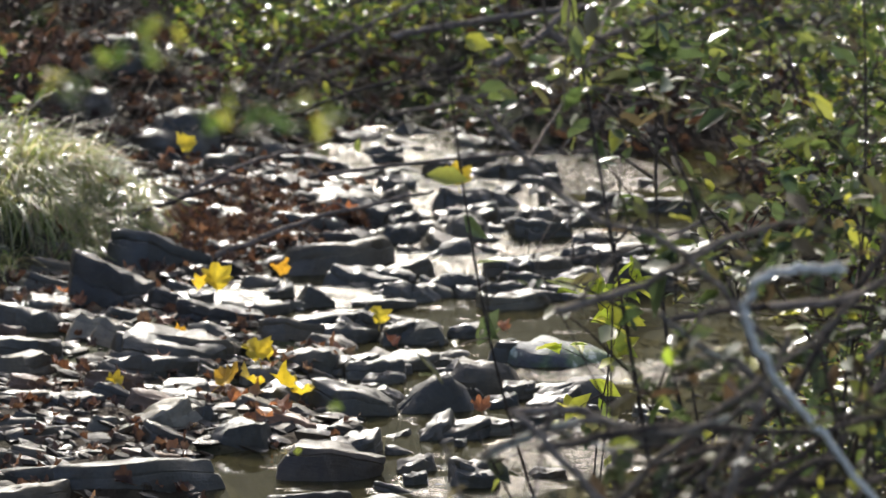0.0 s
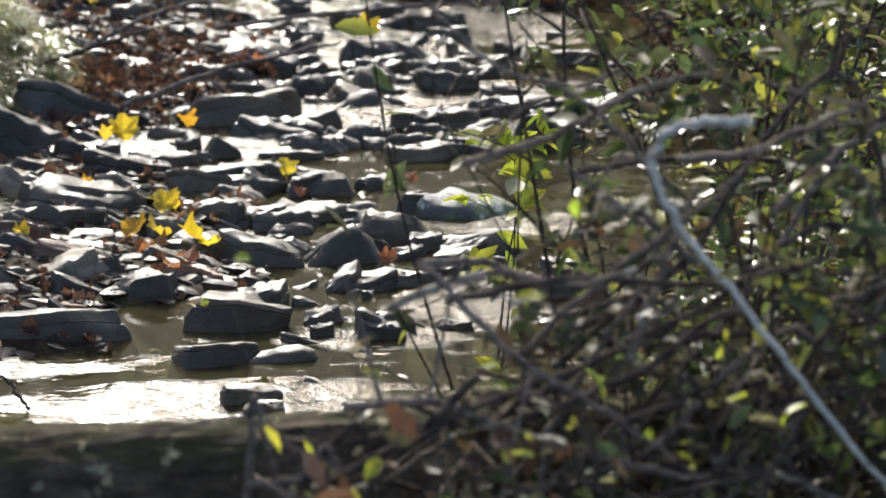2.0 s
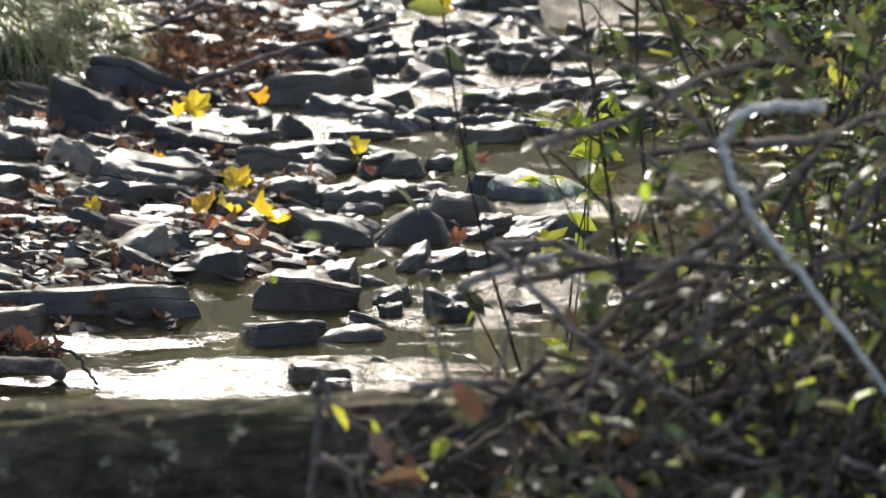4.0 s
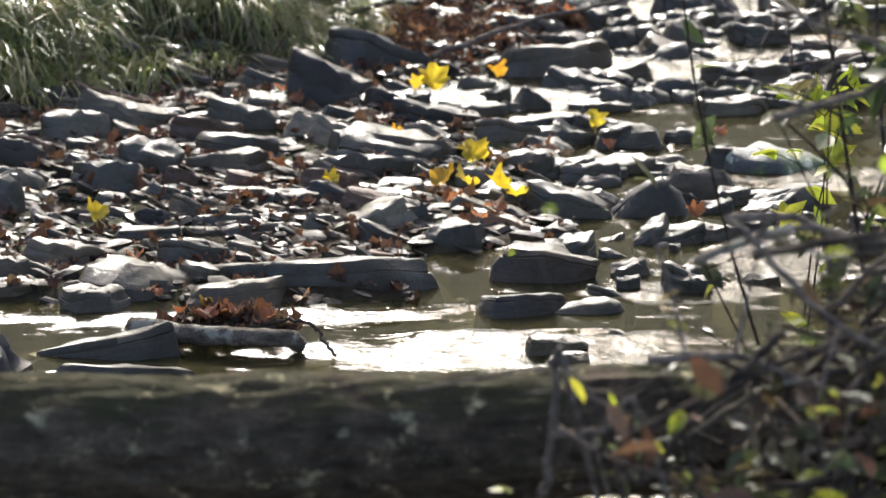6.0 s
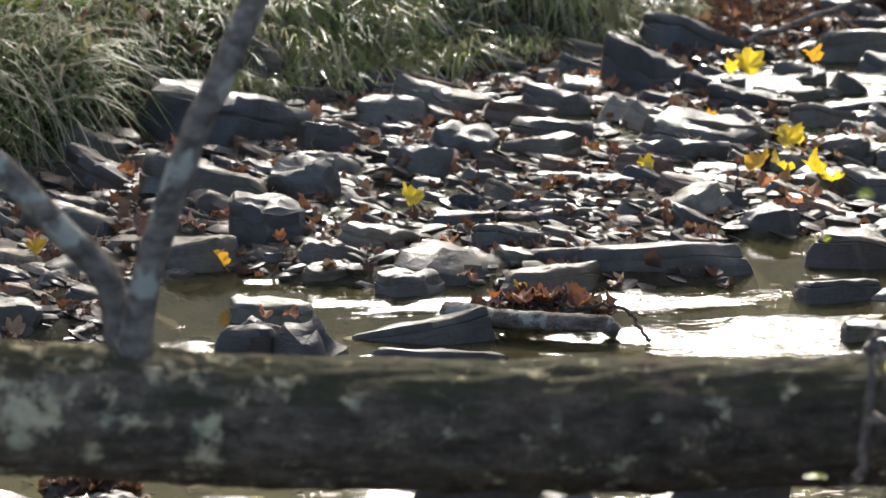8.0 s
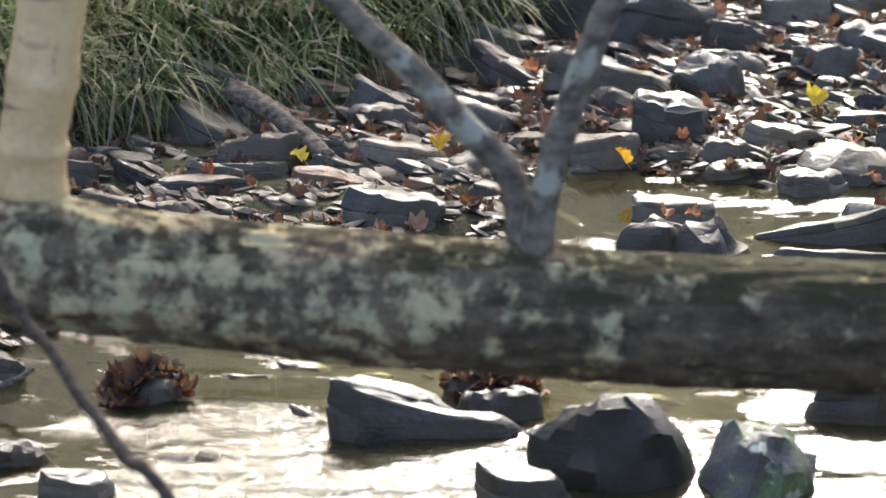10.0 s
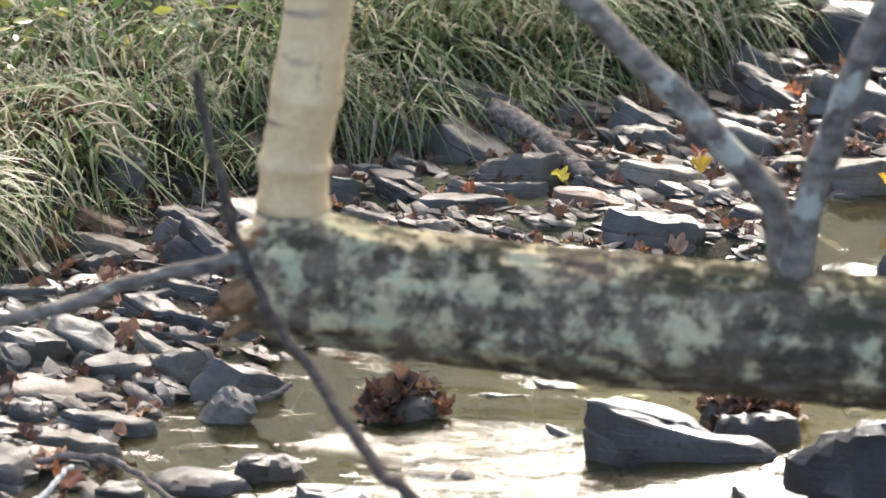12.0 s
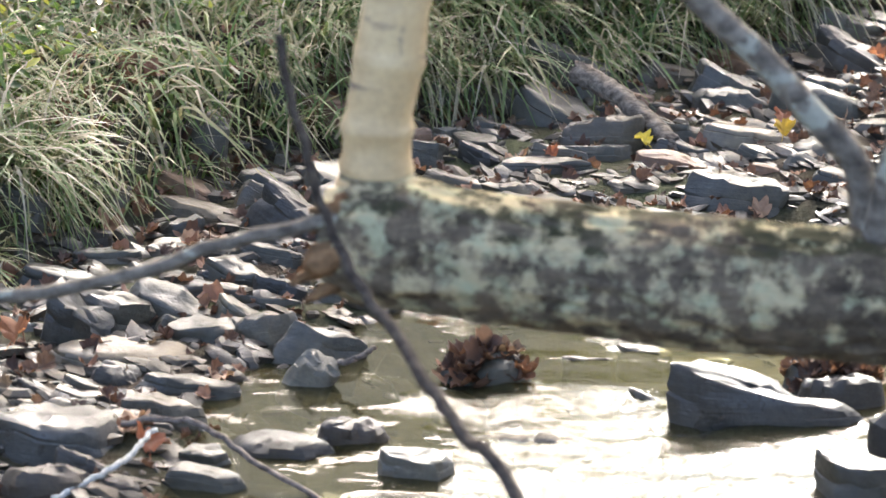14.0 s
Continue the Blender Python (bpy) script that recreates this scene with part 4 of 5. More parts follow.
for i, (a, b, c) in enumerate([((0.62, 9.2, 0.05), (0.80, 9.25, 0.10), (1.05, 9.3, 0.16)), ((0.95, 9.05, 0.03), (1.2, 9.15, 0.09), (1.5, 9.2, 0.14)), ((0.9, 9.6, 0.04), (1.1, 9.75, 0.1), (1.35, 9.95, 0.12)),
                               ((1.1, 10.3, 0.05), (1.5, 10.45, 0.15), (1.9, 10.6, 0.2)), ((1.2, 9.9, 0.02), (1.7, 10.0, 0.05), (2.1, 10.0, 0.06)), ((1.3, 11.0, 0.1), (1.7, 10.9, 0.3), (2.3, 10.9, 0.55)),
                               ((1.0, 10.9, 0.15), (1.35, 10.7, 0.16), (1.6, 10.5, 0.06)), ((1.6, 10.6, 0.05), (2.0, 10.3, 0.2), (2.5, 10.2, 0.42)), ((1.85, 9.9, 0.05), (2.1, 10.4, 0.2), (2.3, 10.9, 0.35)),
                               ((1.5, 11.3, 0.2), (1.9, 11.2, 0.4), (2.4, 11.3, 0.7)), ((0.9, 11.3, 0.3), (1.2, 11.2, 0.33), (1.6, 11.1, 0.2)), ((1.75, 8.95, 0.02), (1.95, 8.9, 0.06), (2.2, 8.95, 0.15))]):
    stick("dead_branch", [a, b, c], 0.0085 - 0.0004 * i, 0.0035, "thin dead branch fallen beside the upper stream", TWIG if i % 3 else DARKTWIG, "branch", 30 + i, 20, 3, "dead branches of the upper stream")
for i, pts in enumerate([[(0.98, 5.95, 0.26), (1.146, 5.95, 0.255), (1.326, 5.95, 0.178), (1.545, 5.95, 0.113), (1.7, 5.95, 0.05)], [(1.2, 5.93, 0.31), (1.128, 5.93, 0.241), (1.047, 5.93, 0.157), (0.975, 5.93, 0.052), (0.94, 5.93, -0.03)],
                         [(1.1, 5.9, 0.03), (1.264, 5.9, 0.063), (1.452, 5.9, 0.087), (1.628, 5.9, 0.121), (1.9, 5.9, 0.15)], [(0.81, 5.93, -0.02), (0.818, 5.93, 0.057), (0.83, 5.93, 0.172), (0.85, 5.93, 0.235)],
                         [(0.852, 5.94, 0.22), (0.954, 5.94, 0.193), (1.033, 5.94, 0.162)], [(1.15, 5.97, 0.18), (1.36, 5.97, 0.249), (1.471, 5.97, 0.295), (1.7, 5.97, 0.33)], [(0.82, 5.92, 0.144), (0.9, 5.92, 0.146), (0.982, 5.92, 0.144)],
                         [(1.35, 6.0, 0.02), (1.42, 6.0, 0.17), (1.52, 6.0, 0.22), (1.6, 6.0, 0.2)], [(1.25, 6.2, 0.1), (1.45, 6.2, 0.3), (1.6, 6.2, 0.42), (1.9, 6.2, 0.7)], [(1.6, 6.3, 0.1), (1.75, 6.3, 0.35), (1.95, 6.3, 0.5)],
                         [(1.5, 6.6, 0.48), (1.7, 6.6, 0.5), (1.95, 6.6, 0.49), (2.3, 6.6, 0.6)], [(1.3, 6.1, 0.2), (1.6, 6.1, 0.36), (1.9, 6.1, 0.44)], [(1.2, 6.05, 0.05), (1.5, 6.05, 0.12), (1.8, 6.05, 0.3)], [(1.55, 6.0, 0.02), (1.7, 6.0, 0.2), (1.9, 6.0, 0.33)]]):
    pts = [(0.72 * a * 1.02, 0.72 * (b + 0.12), 2.18 + 0.72 * (max(c - 0.04, 0.0) - 2.18)) for a, b, c in pts]
    pts.append((pts[-1][0] + 0.15, pts[-1][1], 0.1))
    stick("brush_branch", pts, 0.0062 - 0.00015 * i, 0.0036, "grey dead branch in the tangled brush over the log", DARKTWIG if i % 3 else TWIG, "branch", 60 + i, 24, 3, "branches of the brush pile")


rng = random.Random(260)
for i in range(24):
    z = rng.uniform(0.55, 1.22)
    x, y = rng.uniform(0.74 + 0.42 * max(0, z - 0.6), 1.42), rng.uniform(4.2, 4.6)
    slope = radians(rng.choice((22, 30, -28, 5, 55, 140)) + rng.gauss(0, 12))
    d = Vector((math.cos(slope), rng.gauss(0, 0.3), math.sin(slope))) * rng.uniform(0.08, 0.24)
    c = Vector((x, y, z))
    stick("bramble_branch", [tuple(c - d), tuple(c - d * 0.3 + Vector((0, 0, rng.gauss(0, 0.015)))), tuple(c + d * 0.4 + Vector((0, 0, rng.gauss(0, 0.02)))), tuple(c + d)], rng.uniform(0.0035, 0.0068), 0.003,
          "crooked grey branch in the tangled brush", (BRUSH, TWIG, DARKTWIG, BRANCH)[i % 4], "branch", 270 + i, 18, 2, "branches of the brush pile")


# ---- leaves on the ground ----
def leaf_shape(seed, size):
    """One curled, lobed leaf with a midrib fold and a stalk."""
    rng = random.Random(seed)
    lobes = [(0.0, 1.02), (0.2, 0.88), (0.45, 0.72), (0.7, 0.88), (0.9, 0.92), (1.1, 0.78), (1.35, 0.68), (1.6, 0.8), (1.85, 0.68), (2.2, 0.55), (2.75, 0.5)]
    pts = []
    for a, r in lobes:
        pts.append((math.sin(a) * r * rng.uniform(0.85, 1.1), math.cos(a) * r))
    pts += [(0.0, -0.35)] + [(-x * rng.uniform(0.85, 1.1), y) for x, y in pts[:0:-1]]
    curl, fold, twist = rng.uniform(-0.6, 1.1), rng.uniform(0.15, 1.0), rng.uniform(-0.9, 0.9)
    verts = [Vector((0, 0, 0))]
    for sc in (0.5, 1.0):
        for x, y in pts:
            x2, y2 = x * sc, y * sc
            verts.append(Vector((x2, y2, curl * (x2 * x2 + y2 * y2) * 0.6 + fold * abs(x2) + twist * x2 * y2 + rng.uniform(-0.24, 0.24) * sc)))
    n = len(pts)
    faces = [(0, 1 + i, 1 + (i + 1) % n) for i in range(n)]
    faces += [(1 + i, 1 + n + i, 1 + n + (i + 1) % n, 1 + (i + 1) % n) for i in range(n)]
    o = len(verts)
    for y, w in ((-0.3, 0.03), (-0.95, 0.02)):
        verts += [Vector((-w, y, 0.02)), Vector((w, y, 0.02)), Vector((0, y, 0.06))]
    faces += [(o, o + 1, o + 4, o + 3), (o + 1, o + 2, o + 5, o + 4), (o + 2, o, o + 3, o + 5)]
    return [v * size * 0.5 for v in verts], faces


LEAVES = {m.name: [mesh_of("leaf", *leaf_shape(40 + i, 0.085), m) for i in range(5)] for m in (YELLOW, ORANGE, RUST)}


def leaf(x, y, mat, size=1.0, z=None, rx=0.0, ry=0.0, rz=0.0, label="", i=0):
    ob = new("fallen_leaf", LEAVES[mat.name][i % 5])
    z = max(0.0, land(x, y)) + 0.012 if z is None else z
    ob.matrix_world = pose(x, y, z, rx, ry, rz) @ Matrix.Scale(size, 4)
    return tagged(ob, label, "leaf", "fallen leaves")


YL, OL, BL = "bright yellow fallen leaf on the wet stones", "orange fallen leaf caught between stones", "curled brown fallen leaf on the gravel"
for i, (x, y, z, s, rx, rz) in enumerate([(0.93, 8.02, 0.06, 0.85, 60, 20), (0.85, 7.88, 0.04, 0.9, 40, -60), (0.97, 7.82, 0.04, 0.95, 35, 80), (0.885, 8.42, 0.12, 0.95, 75, 10), (1.04, 8.5, 0.12, 0.7, 70, 150),
                                          (1.235, 8.33, 0.05, 0.65, 80, 30), (0.62, 7.86, 0.05, 0.55, 30, 50), (0.13, 7.62, 0.05, 0.7, 50, 10), (-0.24, 7.2, 0.05, 0.55, 70, 100), (0.32, 7.0, 0.05, 0.4, 40, 10),
                                          (-0.86, 7.22, 0.05, 0.5, 45, 60), (1.62, 9.6, 0.08, 1.0, 50, 20), (0.95, 9.75, 0.15, 0.8, 60, 10), (-0.6, 7.3, 0.05, 0.6, 45, 0), (0.8, 8.3, 0.04, 0.5, 20, 70), (0.90, 7.84, 0.05, 0.8, 60, 130), (1.0, 7.78, 0.035, 0.7, 30, 200), (0.95, 8.04, 0.05, 0.6, 70, 100), (0.86, 8.43, 0.11, 0.7, 50, 220)]):
    leaf(x, y, YELLOW, s * 1.1, z, rx * 0.8, 8 * (i % 3), rz, YL, i)
for i, (x, y, z, s, rx, rz) in enumerate([(0.94, 7.66, 0.05, 1.05, 50, 40), (0.90, 7.6, 0.05, 0.9, 30, 120), (1.24, 8.15, 0.05, 0.8, 60, 30), (1.28, 9.4, 0.06, 1.1, 60, 0), (1.33, 9.42, 0.06, 1.0, 40, 90),
                                          (0.32, 6.93, 0.06, 0.9, 55, 10), (0.36, 6.95, 0.06, 0.8, 35, 80), (0.27, 6.95, 0.06, 0.7, 70, 200), (0.43, 6.93, 0.05, 0.8, 60, 300), (0.23, 6.97, 0.09, 0.55, 85, 10),
                                          (-0.24, 7.5, 0.07, 0.6, 80, 0), (-0.13, 7.36, 0.06, 0.6, 70, 30), (-1.44, 5.55, 0.05, 1.15, 65, 20), (-1.78, 6.02, 0.06, 1.3, 70, 340), (-0.61, 7.42, 0.05, 0.9, 55, 0),
                                          (0.6, 8.6, 0.05, 0.8, 60, 40), (0.57, 8.7, 0.05, 0.7, 40, 140), (-0.35, 8.0, 0.08, 0.8, 60, 10), (-0.45, 7.85, 0.06, 0.9, 50, 70), (-0.3, 8.15, 0.1, 0.7, 45, 110), (1.5, 8.25, 0.05, 0.8, 70, 30),
                                          (1.32, 7.5, 0.08, 0.9, 75, 10), (-1.1, 6.5, 0.06, 0.7, 80, 0), (-1.03, 7.15, 0.05, 0.7, 70, 30), (-0.15, 6.82, 0.07, 0.7, 55, 0), (-0.1, 6.85, 0.06, 0.7, 40, 60), (-0.33, 5.98, 0.06, 0.8, 50, 60), (-0.36, 5.95, 0.09, 0.6, 70, 160)]):
    leaf(x, y, ORANGE, s * 0.68, z - 0.01, rx * 0.45, 10 - 7 * (i % 4), rz, OL, i)
rng = random.Random(77)
for i in range(150):
    while True:
        x, y = rng.uniform(-2.0, 2.2), rng.uniform(5.5, 10.8)
        d, left = polyline_side(BANK, x, y)
        if (inside(BAR, x, y) and not (left and d > 0.3)) or (left and d < 0.6 and rng.random() < 0.3):
            break
    mat = RUST if rng.random() < 0.86 else ORANGE
    leaf(x, y, mat, rng.uniform(0.45, 0.85), None, rng.gauss(8, 18), rng.gauss(0, 20), rng.uniform(0, 360), BL if mat is RUST else OL, i)


def mound(name, x, y, w, d, h, label, seed):
    """A sodden heap of leaves and small twigs on a stone."""
    rng = random.Random(seed)
    ob = holder(name, x, y, 0.0, label, "leaf pile")
    verts, faces = [], []
    for i in range(60):
        v, f = leaf_shape(seed * 100 + i, rng.uniform(0.03, 0.065))
        u, a = math.sqrt(rng.random()), rng.random() * 6.283
        m = pose(math.cos(a) * u * w / 2, math.sin(a) * u * d / 2, h * (1 - u * u) + 0.006, rng.gauss(5, 20), rng.gauss(0, 20), rng.uniform(0, 360))
        o = len(verts)
        verts += [m @ p for p in v]
        faces += [tuple(o + k for k in q) for q in f]
    part("leaves", mesh_of("leaves", verts, faces, LITTER), ob)
    me = stone_mesh(seed + 900, w, d, h, "b", ROCK)
    part("core", me, ob, "dark wet stone under the leaves")
    for i in range(5):
        a = rng.random() * 6.283
        p = Vector((math.cos(a) * w * 0.3, math.sin(a) * d * 0.3, h * 0.8))
        q = p + Vector((rng.gauss(0, w * 0.3), rng.gauss(0, d * 0.3), rng.uniform(0, 0.02)))
        v, f = tube([p, (p + q) / 2 + Vector((0, 0, 0.008)), q], [0.003, 0.0028, 0.002], 6)
        part("twig", mesh_of("twig", v, f, DARKTWIG), ob)


mound("leaf_pile", -0.985, 6.0, 0.15, 0.10, 0.045, "heap of wet brown leaves on a stone in the pool", 1)
mound("leaf_pile", 0.36, 6.98, 0.26, 0.10, 0.035, "rusty wet leaves heaped behind a stranded branch", 2)
mound("leaf_pile", -0.42, 5.99, 0.16, 0.09, 0.05, "wet brown leaves lodged behind a slanting slab", 3)
mound("leaf_pile", 1.29, 9.4, 0.13, 0.08, 0.035, "brown leaves caught against a stone", 4)


def litter():
    rng = random.Random(21)
    verts, faces = [], []
    count = 0
    while count < 9800:
        x, y = (rng.uniform(-2.4, 2.9), rng.uniform(5.4, 12.3)) if count < 9000 else (rng.gauss(0.98, 0.14), rng.gauss(9.45, 0.22))
        d, left = polyline_side(BANK, x, y)
        e, west = polyline_side(EAST, x, y)
        on_bar = inside(BAR, x, y) and not left
        if not on_bar and not left and west:
            continue
        if on_bar and rng.random() < 0.2:
            continue
        count += 1
        v, f = leaf_shape(rng.randint(0, 60), rng.uniform(0.018, 0.05) if on_bar else rng.uniform(0.025, 0.07))
        m = pose(x, y, land(x, y) + 0.012, rng.gauss(0, 32), rng.gauss(0, 32), rng.uniform(0, 360))
        o = len(verts)
        verts += [m @ p for p in v]
        faces += [tuple(o + k for k in q) for q in f]
    tagged(new("leaf_litter", mesh_of("leaf_litter", verts, faces, LITTER)), "scattered brown and orange leaf litter", "leaf litter", kind="stuff")


litter()


# ---- grass of the bank ----
def blades(rng, count, place, length, width, droop):
    """Arching grass blades, each a folded strip of four lengths."""
    verts, faces = [], []
    for _ in range(count):
        x, y, z, lean = place(rng)
        ln = length * rng.uniform(0.55, 1.25)
        w = width * rng.uniform(0.6, 1.3)
        a = lean + rng.gauss(0, 0.9)
        dx, dy = math.cos(a), math.sin(a)
        rise, dr = rng.uniform(0.6, 1.1), droop * rng.uniform(0.5, 1.5)
        o = len(verts)
        for k in range(5):
            u = k / 4
            reach = ln * (0.25 * u + 0.55 * u * u)
            up = ln * (rise * u - dr * u * u * 0.9)
            ww = w * (1 - 0.9 * u ** 1.5) * 0.5
            p = Vector((x + dx * reach, y + dy * reach, z + up))
            verts += [p + Vector((-dy * ww, dx * ww, 0)), p + Vector((dy * ww, -dx * ww, 0))]
        for k in range(4):
            b = o + 2 * k
            faces.append((b, b + 1, b + 3, b + 2))
    return verts, faces


def tussocks():
    rng = random.Random(31)
    shapes = []
    for i in range(7):
        def place(r):
            a, u = r.random() * 6.283, math.sqrt(r.random()) * 0.12
            return math.cos(a) * u, math.sin(a) * u, 0.0, a * 0.5 - 3.14
        shapes.append((mesh_of("green_tuft", *blades(random.Random(70 + i), 130, place, 0.23, 0.0068, 1.1), GRASS), mesh_of("dry_tuft", *blades(random.Random(75 + i), 36, place, 0.25, 0.0056, 1.3), STRAW)))
    made = 0
    while made < 170:
        u = rng.random()
        k = rng.uniform(2.6, 13.9)
        (ax, ay), (bx, by) = BANK[int(k)], BANK[int(k) + 1]
        f = k - int(k)
        x, y = ax + (bx - ax) * f, ay + (by - ay) * f
        nx, ny = -(by - ay), bx - ax
        ln = math.hypot(nx, ny)
        off = 0.06 + abs(rng.gauss(0, 0.5))
        x, y = x + nx / ln * off, y + ny / ln * off
        ob = new("grass_tussock")
        part("green_tuft", shapes[made % 7][0], ob)
        part("dry_tuft", shapes[made % 7][1], ob, "straw-coloured dry blades")
        ob.matrix_world = pose(x, y, land(x, y) - 0.01, rng.gauss(8, 6), rng.gauss(0, 6), rng.uniform(0, 360)) @ Matrix.Scale(rng.uniform(0.6, 1.25) * (0.65 if k > 10.5 else 1), 4)
        tagged(ob, "tussock of arching green and straw-coloured sedge", "grass", "sedge tussocks of the bank")
        made += 1

    pale = []
    for i in range(4):
        def edge(r):
            a, u = r.random() * 6.283, math.sqrt(r.random()) * 0.1
            return math.cos(a) * u, math.sin(a) * u, 0.0, -1.57 + r.gauss(0, 0.6)
        pale.append((mesh_of("green_tuft", *blades(random.Random(170 + i), 115, edge, 0.2, 0.0055, 1.2), PALEGRASS), mesh_of("dry_tuft", *blades(random.Random(175 + i), 40, edge, 0.22, 0.005, 1.3), STRAW)))
    for i in range(135):
        k = rng.uniform(10.6, 14.0)
        (ax, ay), (bx, by) = BANK[int(k)], BANK[int(k) + 1]
        f = k - int(k)
        off = rng.uniform(0.03, 0.5)
        ln = math.hypot(bx - ax, by - ay)
        x, y = ax + (bx - ax) * f - (by - ay) / ln * off, ay + (by - ay) * f + (bx - ax) / ln * off
        ob = new("grass_tussock")
        part("green_tuft", pale[i % 4][0], ob)
        part("dry_tuft", pale[i % 4][1], ob, "straw-coloured dry blades")
        ob.matrix_world = pose(x, y, land(x, y) - 0.005, rng.gauss(10, 6), rng.gauss(0, 8), rng.gauss(0, 35)) @ Matrix.Scale(rng.uniform(0.5, 0.95), 4)
        tagged(ob, "drooping tussock of shiny sedge coloured sunlit-pale at the bank edge", "grass", "sedge tussocks of the bank")

    def lawn(r):
        while True:
            x, y = r.uniform(-3.2, 1.1), r.uniform(5.6, 11.5)
            d, left = polyline_side(BANK, x, y)
            if left and d > 0.03 and d < 2.6 and y < 9.75 + 0.25 * r.random() - 0.5 * max(0, x - 0.2):
                return x, y, land(x, y) - 0.005, -1.2
    tagged(new("grass", mesh_of("grass", *blades(rng, 22000, lawn, 0.16, 0.0066, 1.05), GRASS)), "rough green grass with dry straw blades on the bank", "grass", kind="stuff")


tussocks()


def weeds():
    """Low broad-leaved weeds among the grass and on the upper banks."""
    rng = random.Random(41)
    verts, faces = [], []

    def sprig(x, y, z, h, n, size):
        for _ in range(n):
            a = rng.random() * 6.283
            u = rng.random()
            c = Vector((x + math.cos(a) * 0.05 * u * 2, y + math.sin(a) * 0.05 * u * 2, z + h * rng.uniform(0.25, 1)))
            s = size * rng.uniform(0.6, 1.3)
            m = Matrix.Translation(c) @ Euler((rng.gauss(0.3, 0.5), rng.gauss(0, 0.5), rng.uniform(0, 6.28))).to_matrix().to_4x4()
            o = len(verts)
            for p in ((0, -s, 0), (s * 0.42, -s * 0.3, s * 0.12), (s * 0.34, s * 0.4, s * 0.1), (0, s, -s * 0.1), (-s * 0.34, s * 0.4, s * 0.1), (-s * 0.42, -s * 0.3, s * 0.12), (0, 0.05 * s, -0.03 * s)):
                verts.append(m @ Vector(p))
            for k in range(6):
                faces.append((o + k, o + (k + 1) % 6, o + 6))
    count = 0
    while count < 2600:
        x, y = rng.uniform(-3.2, 3.2), rng.uniform(5.9, 12.6)
        d, left = polyline_side(BANK, x, y)
        e, west = polyline_side(EAST, x, y)
        if not ((left and d > 0.25) or (not west and e > 0.1)):
            continue
        if y > 9.9 and x < 1.05:
            continue
        if left and y < 10 and rng.random() < 0.15:
            continue
        count += 1
        sprig(x, y, land(x, y), rng.uniform(0.06, 0.22), rng.randint(7, 14), rng.uniform(0.012, 0.024))
    for _ in range(600):
        x, y = rng.uniform(1.05, 3.3), rng.uniform(10.45, 13.2)
        if polyline_side(BANK, x, y)[1]:
            sprig(x, y, land(x, y), rng.uniform(0.05, 0.25), rng.randint(5, 10), rng.uniform(0.010, 0.02))
    tagged(new("weeds", mesh_of("weeds", verts, faces, WEED)), "low leafy green and yellowing weeds on the banks", "weeds", kind="stuff")


weeds()


def brushwood():
    """Fine dead twigs matted on the banks and over the log's far end."""
    rng = random.Random(51)
    far_v, far_f, near_v, near_f = [], [], [], []
    for i in range(3300):
        if i < 2600:
            x, y = rng.uniform(0.0, 3.1), rng.uniform(9.9, 13.4)
            if not polyline_side(BANK, x, y)[1]:
                continue
            z = land(x, y) + abs(rng.gauss(0.03, 0.06))
        elif i < 2900:
            x, y = rng.uniform(0.85, 1.7), rng.uniform(4.3, 4.65)
            z = 0.45 + abs(rng.gauss(0.1, 0.12))
        else:
            x, y = rng.uniform(1.7, 2.9), rng.uniform(7.2, 10.3)
            if polyline_side(EAST, x, y)[1]:
                continue
            z = land(x, y) + abs(rng.gauss(0.03, 0.08))
        a, ln = rng.uniform(0, 6.283), rng.uniform(0.08, 0.35)
        d = Vector((math.cos(a), math.sin(a) * 0.5, rng.gauss(0.1, 0.35))).normalized() * ln
        c = Vector((x, y, z))
        r = rng.uniform(0.0012, 0.004) if i < 2600 else rng.uniform(0.0015, 0.0055)
        bend = Vector((rng.gauss(0, 0.02), rng.gauss(0, 0.02), rng.gauss(0, 0.02)))
        v, f = tube([c - d / 2, c + bend, c + d / 2], [r, r * 0.9, r * 0.5], 5)
        verts, faces = (far_v, far_f) if i < 2600 else (near_v, near_f)
        o = len(verts)
        verts += v
        faces += [tuple(o + k for k in q) for q in f]
    tagged(new("brushwood", mesh_of("brushwood", far_v, far_f, BRUSH)), "matted grey-brown dead twigs on the upper bank", "brushwood", kind="stuff")
    tagged(new("brushwood", mesh_of("brushwood", near_v, near_f, DARKTWIG)), "dark tangled dead twigs about the log", "brushwood", kind="stuff")


brushwood()


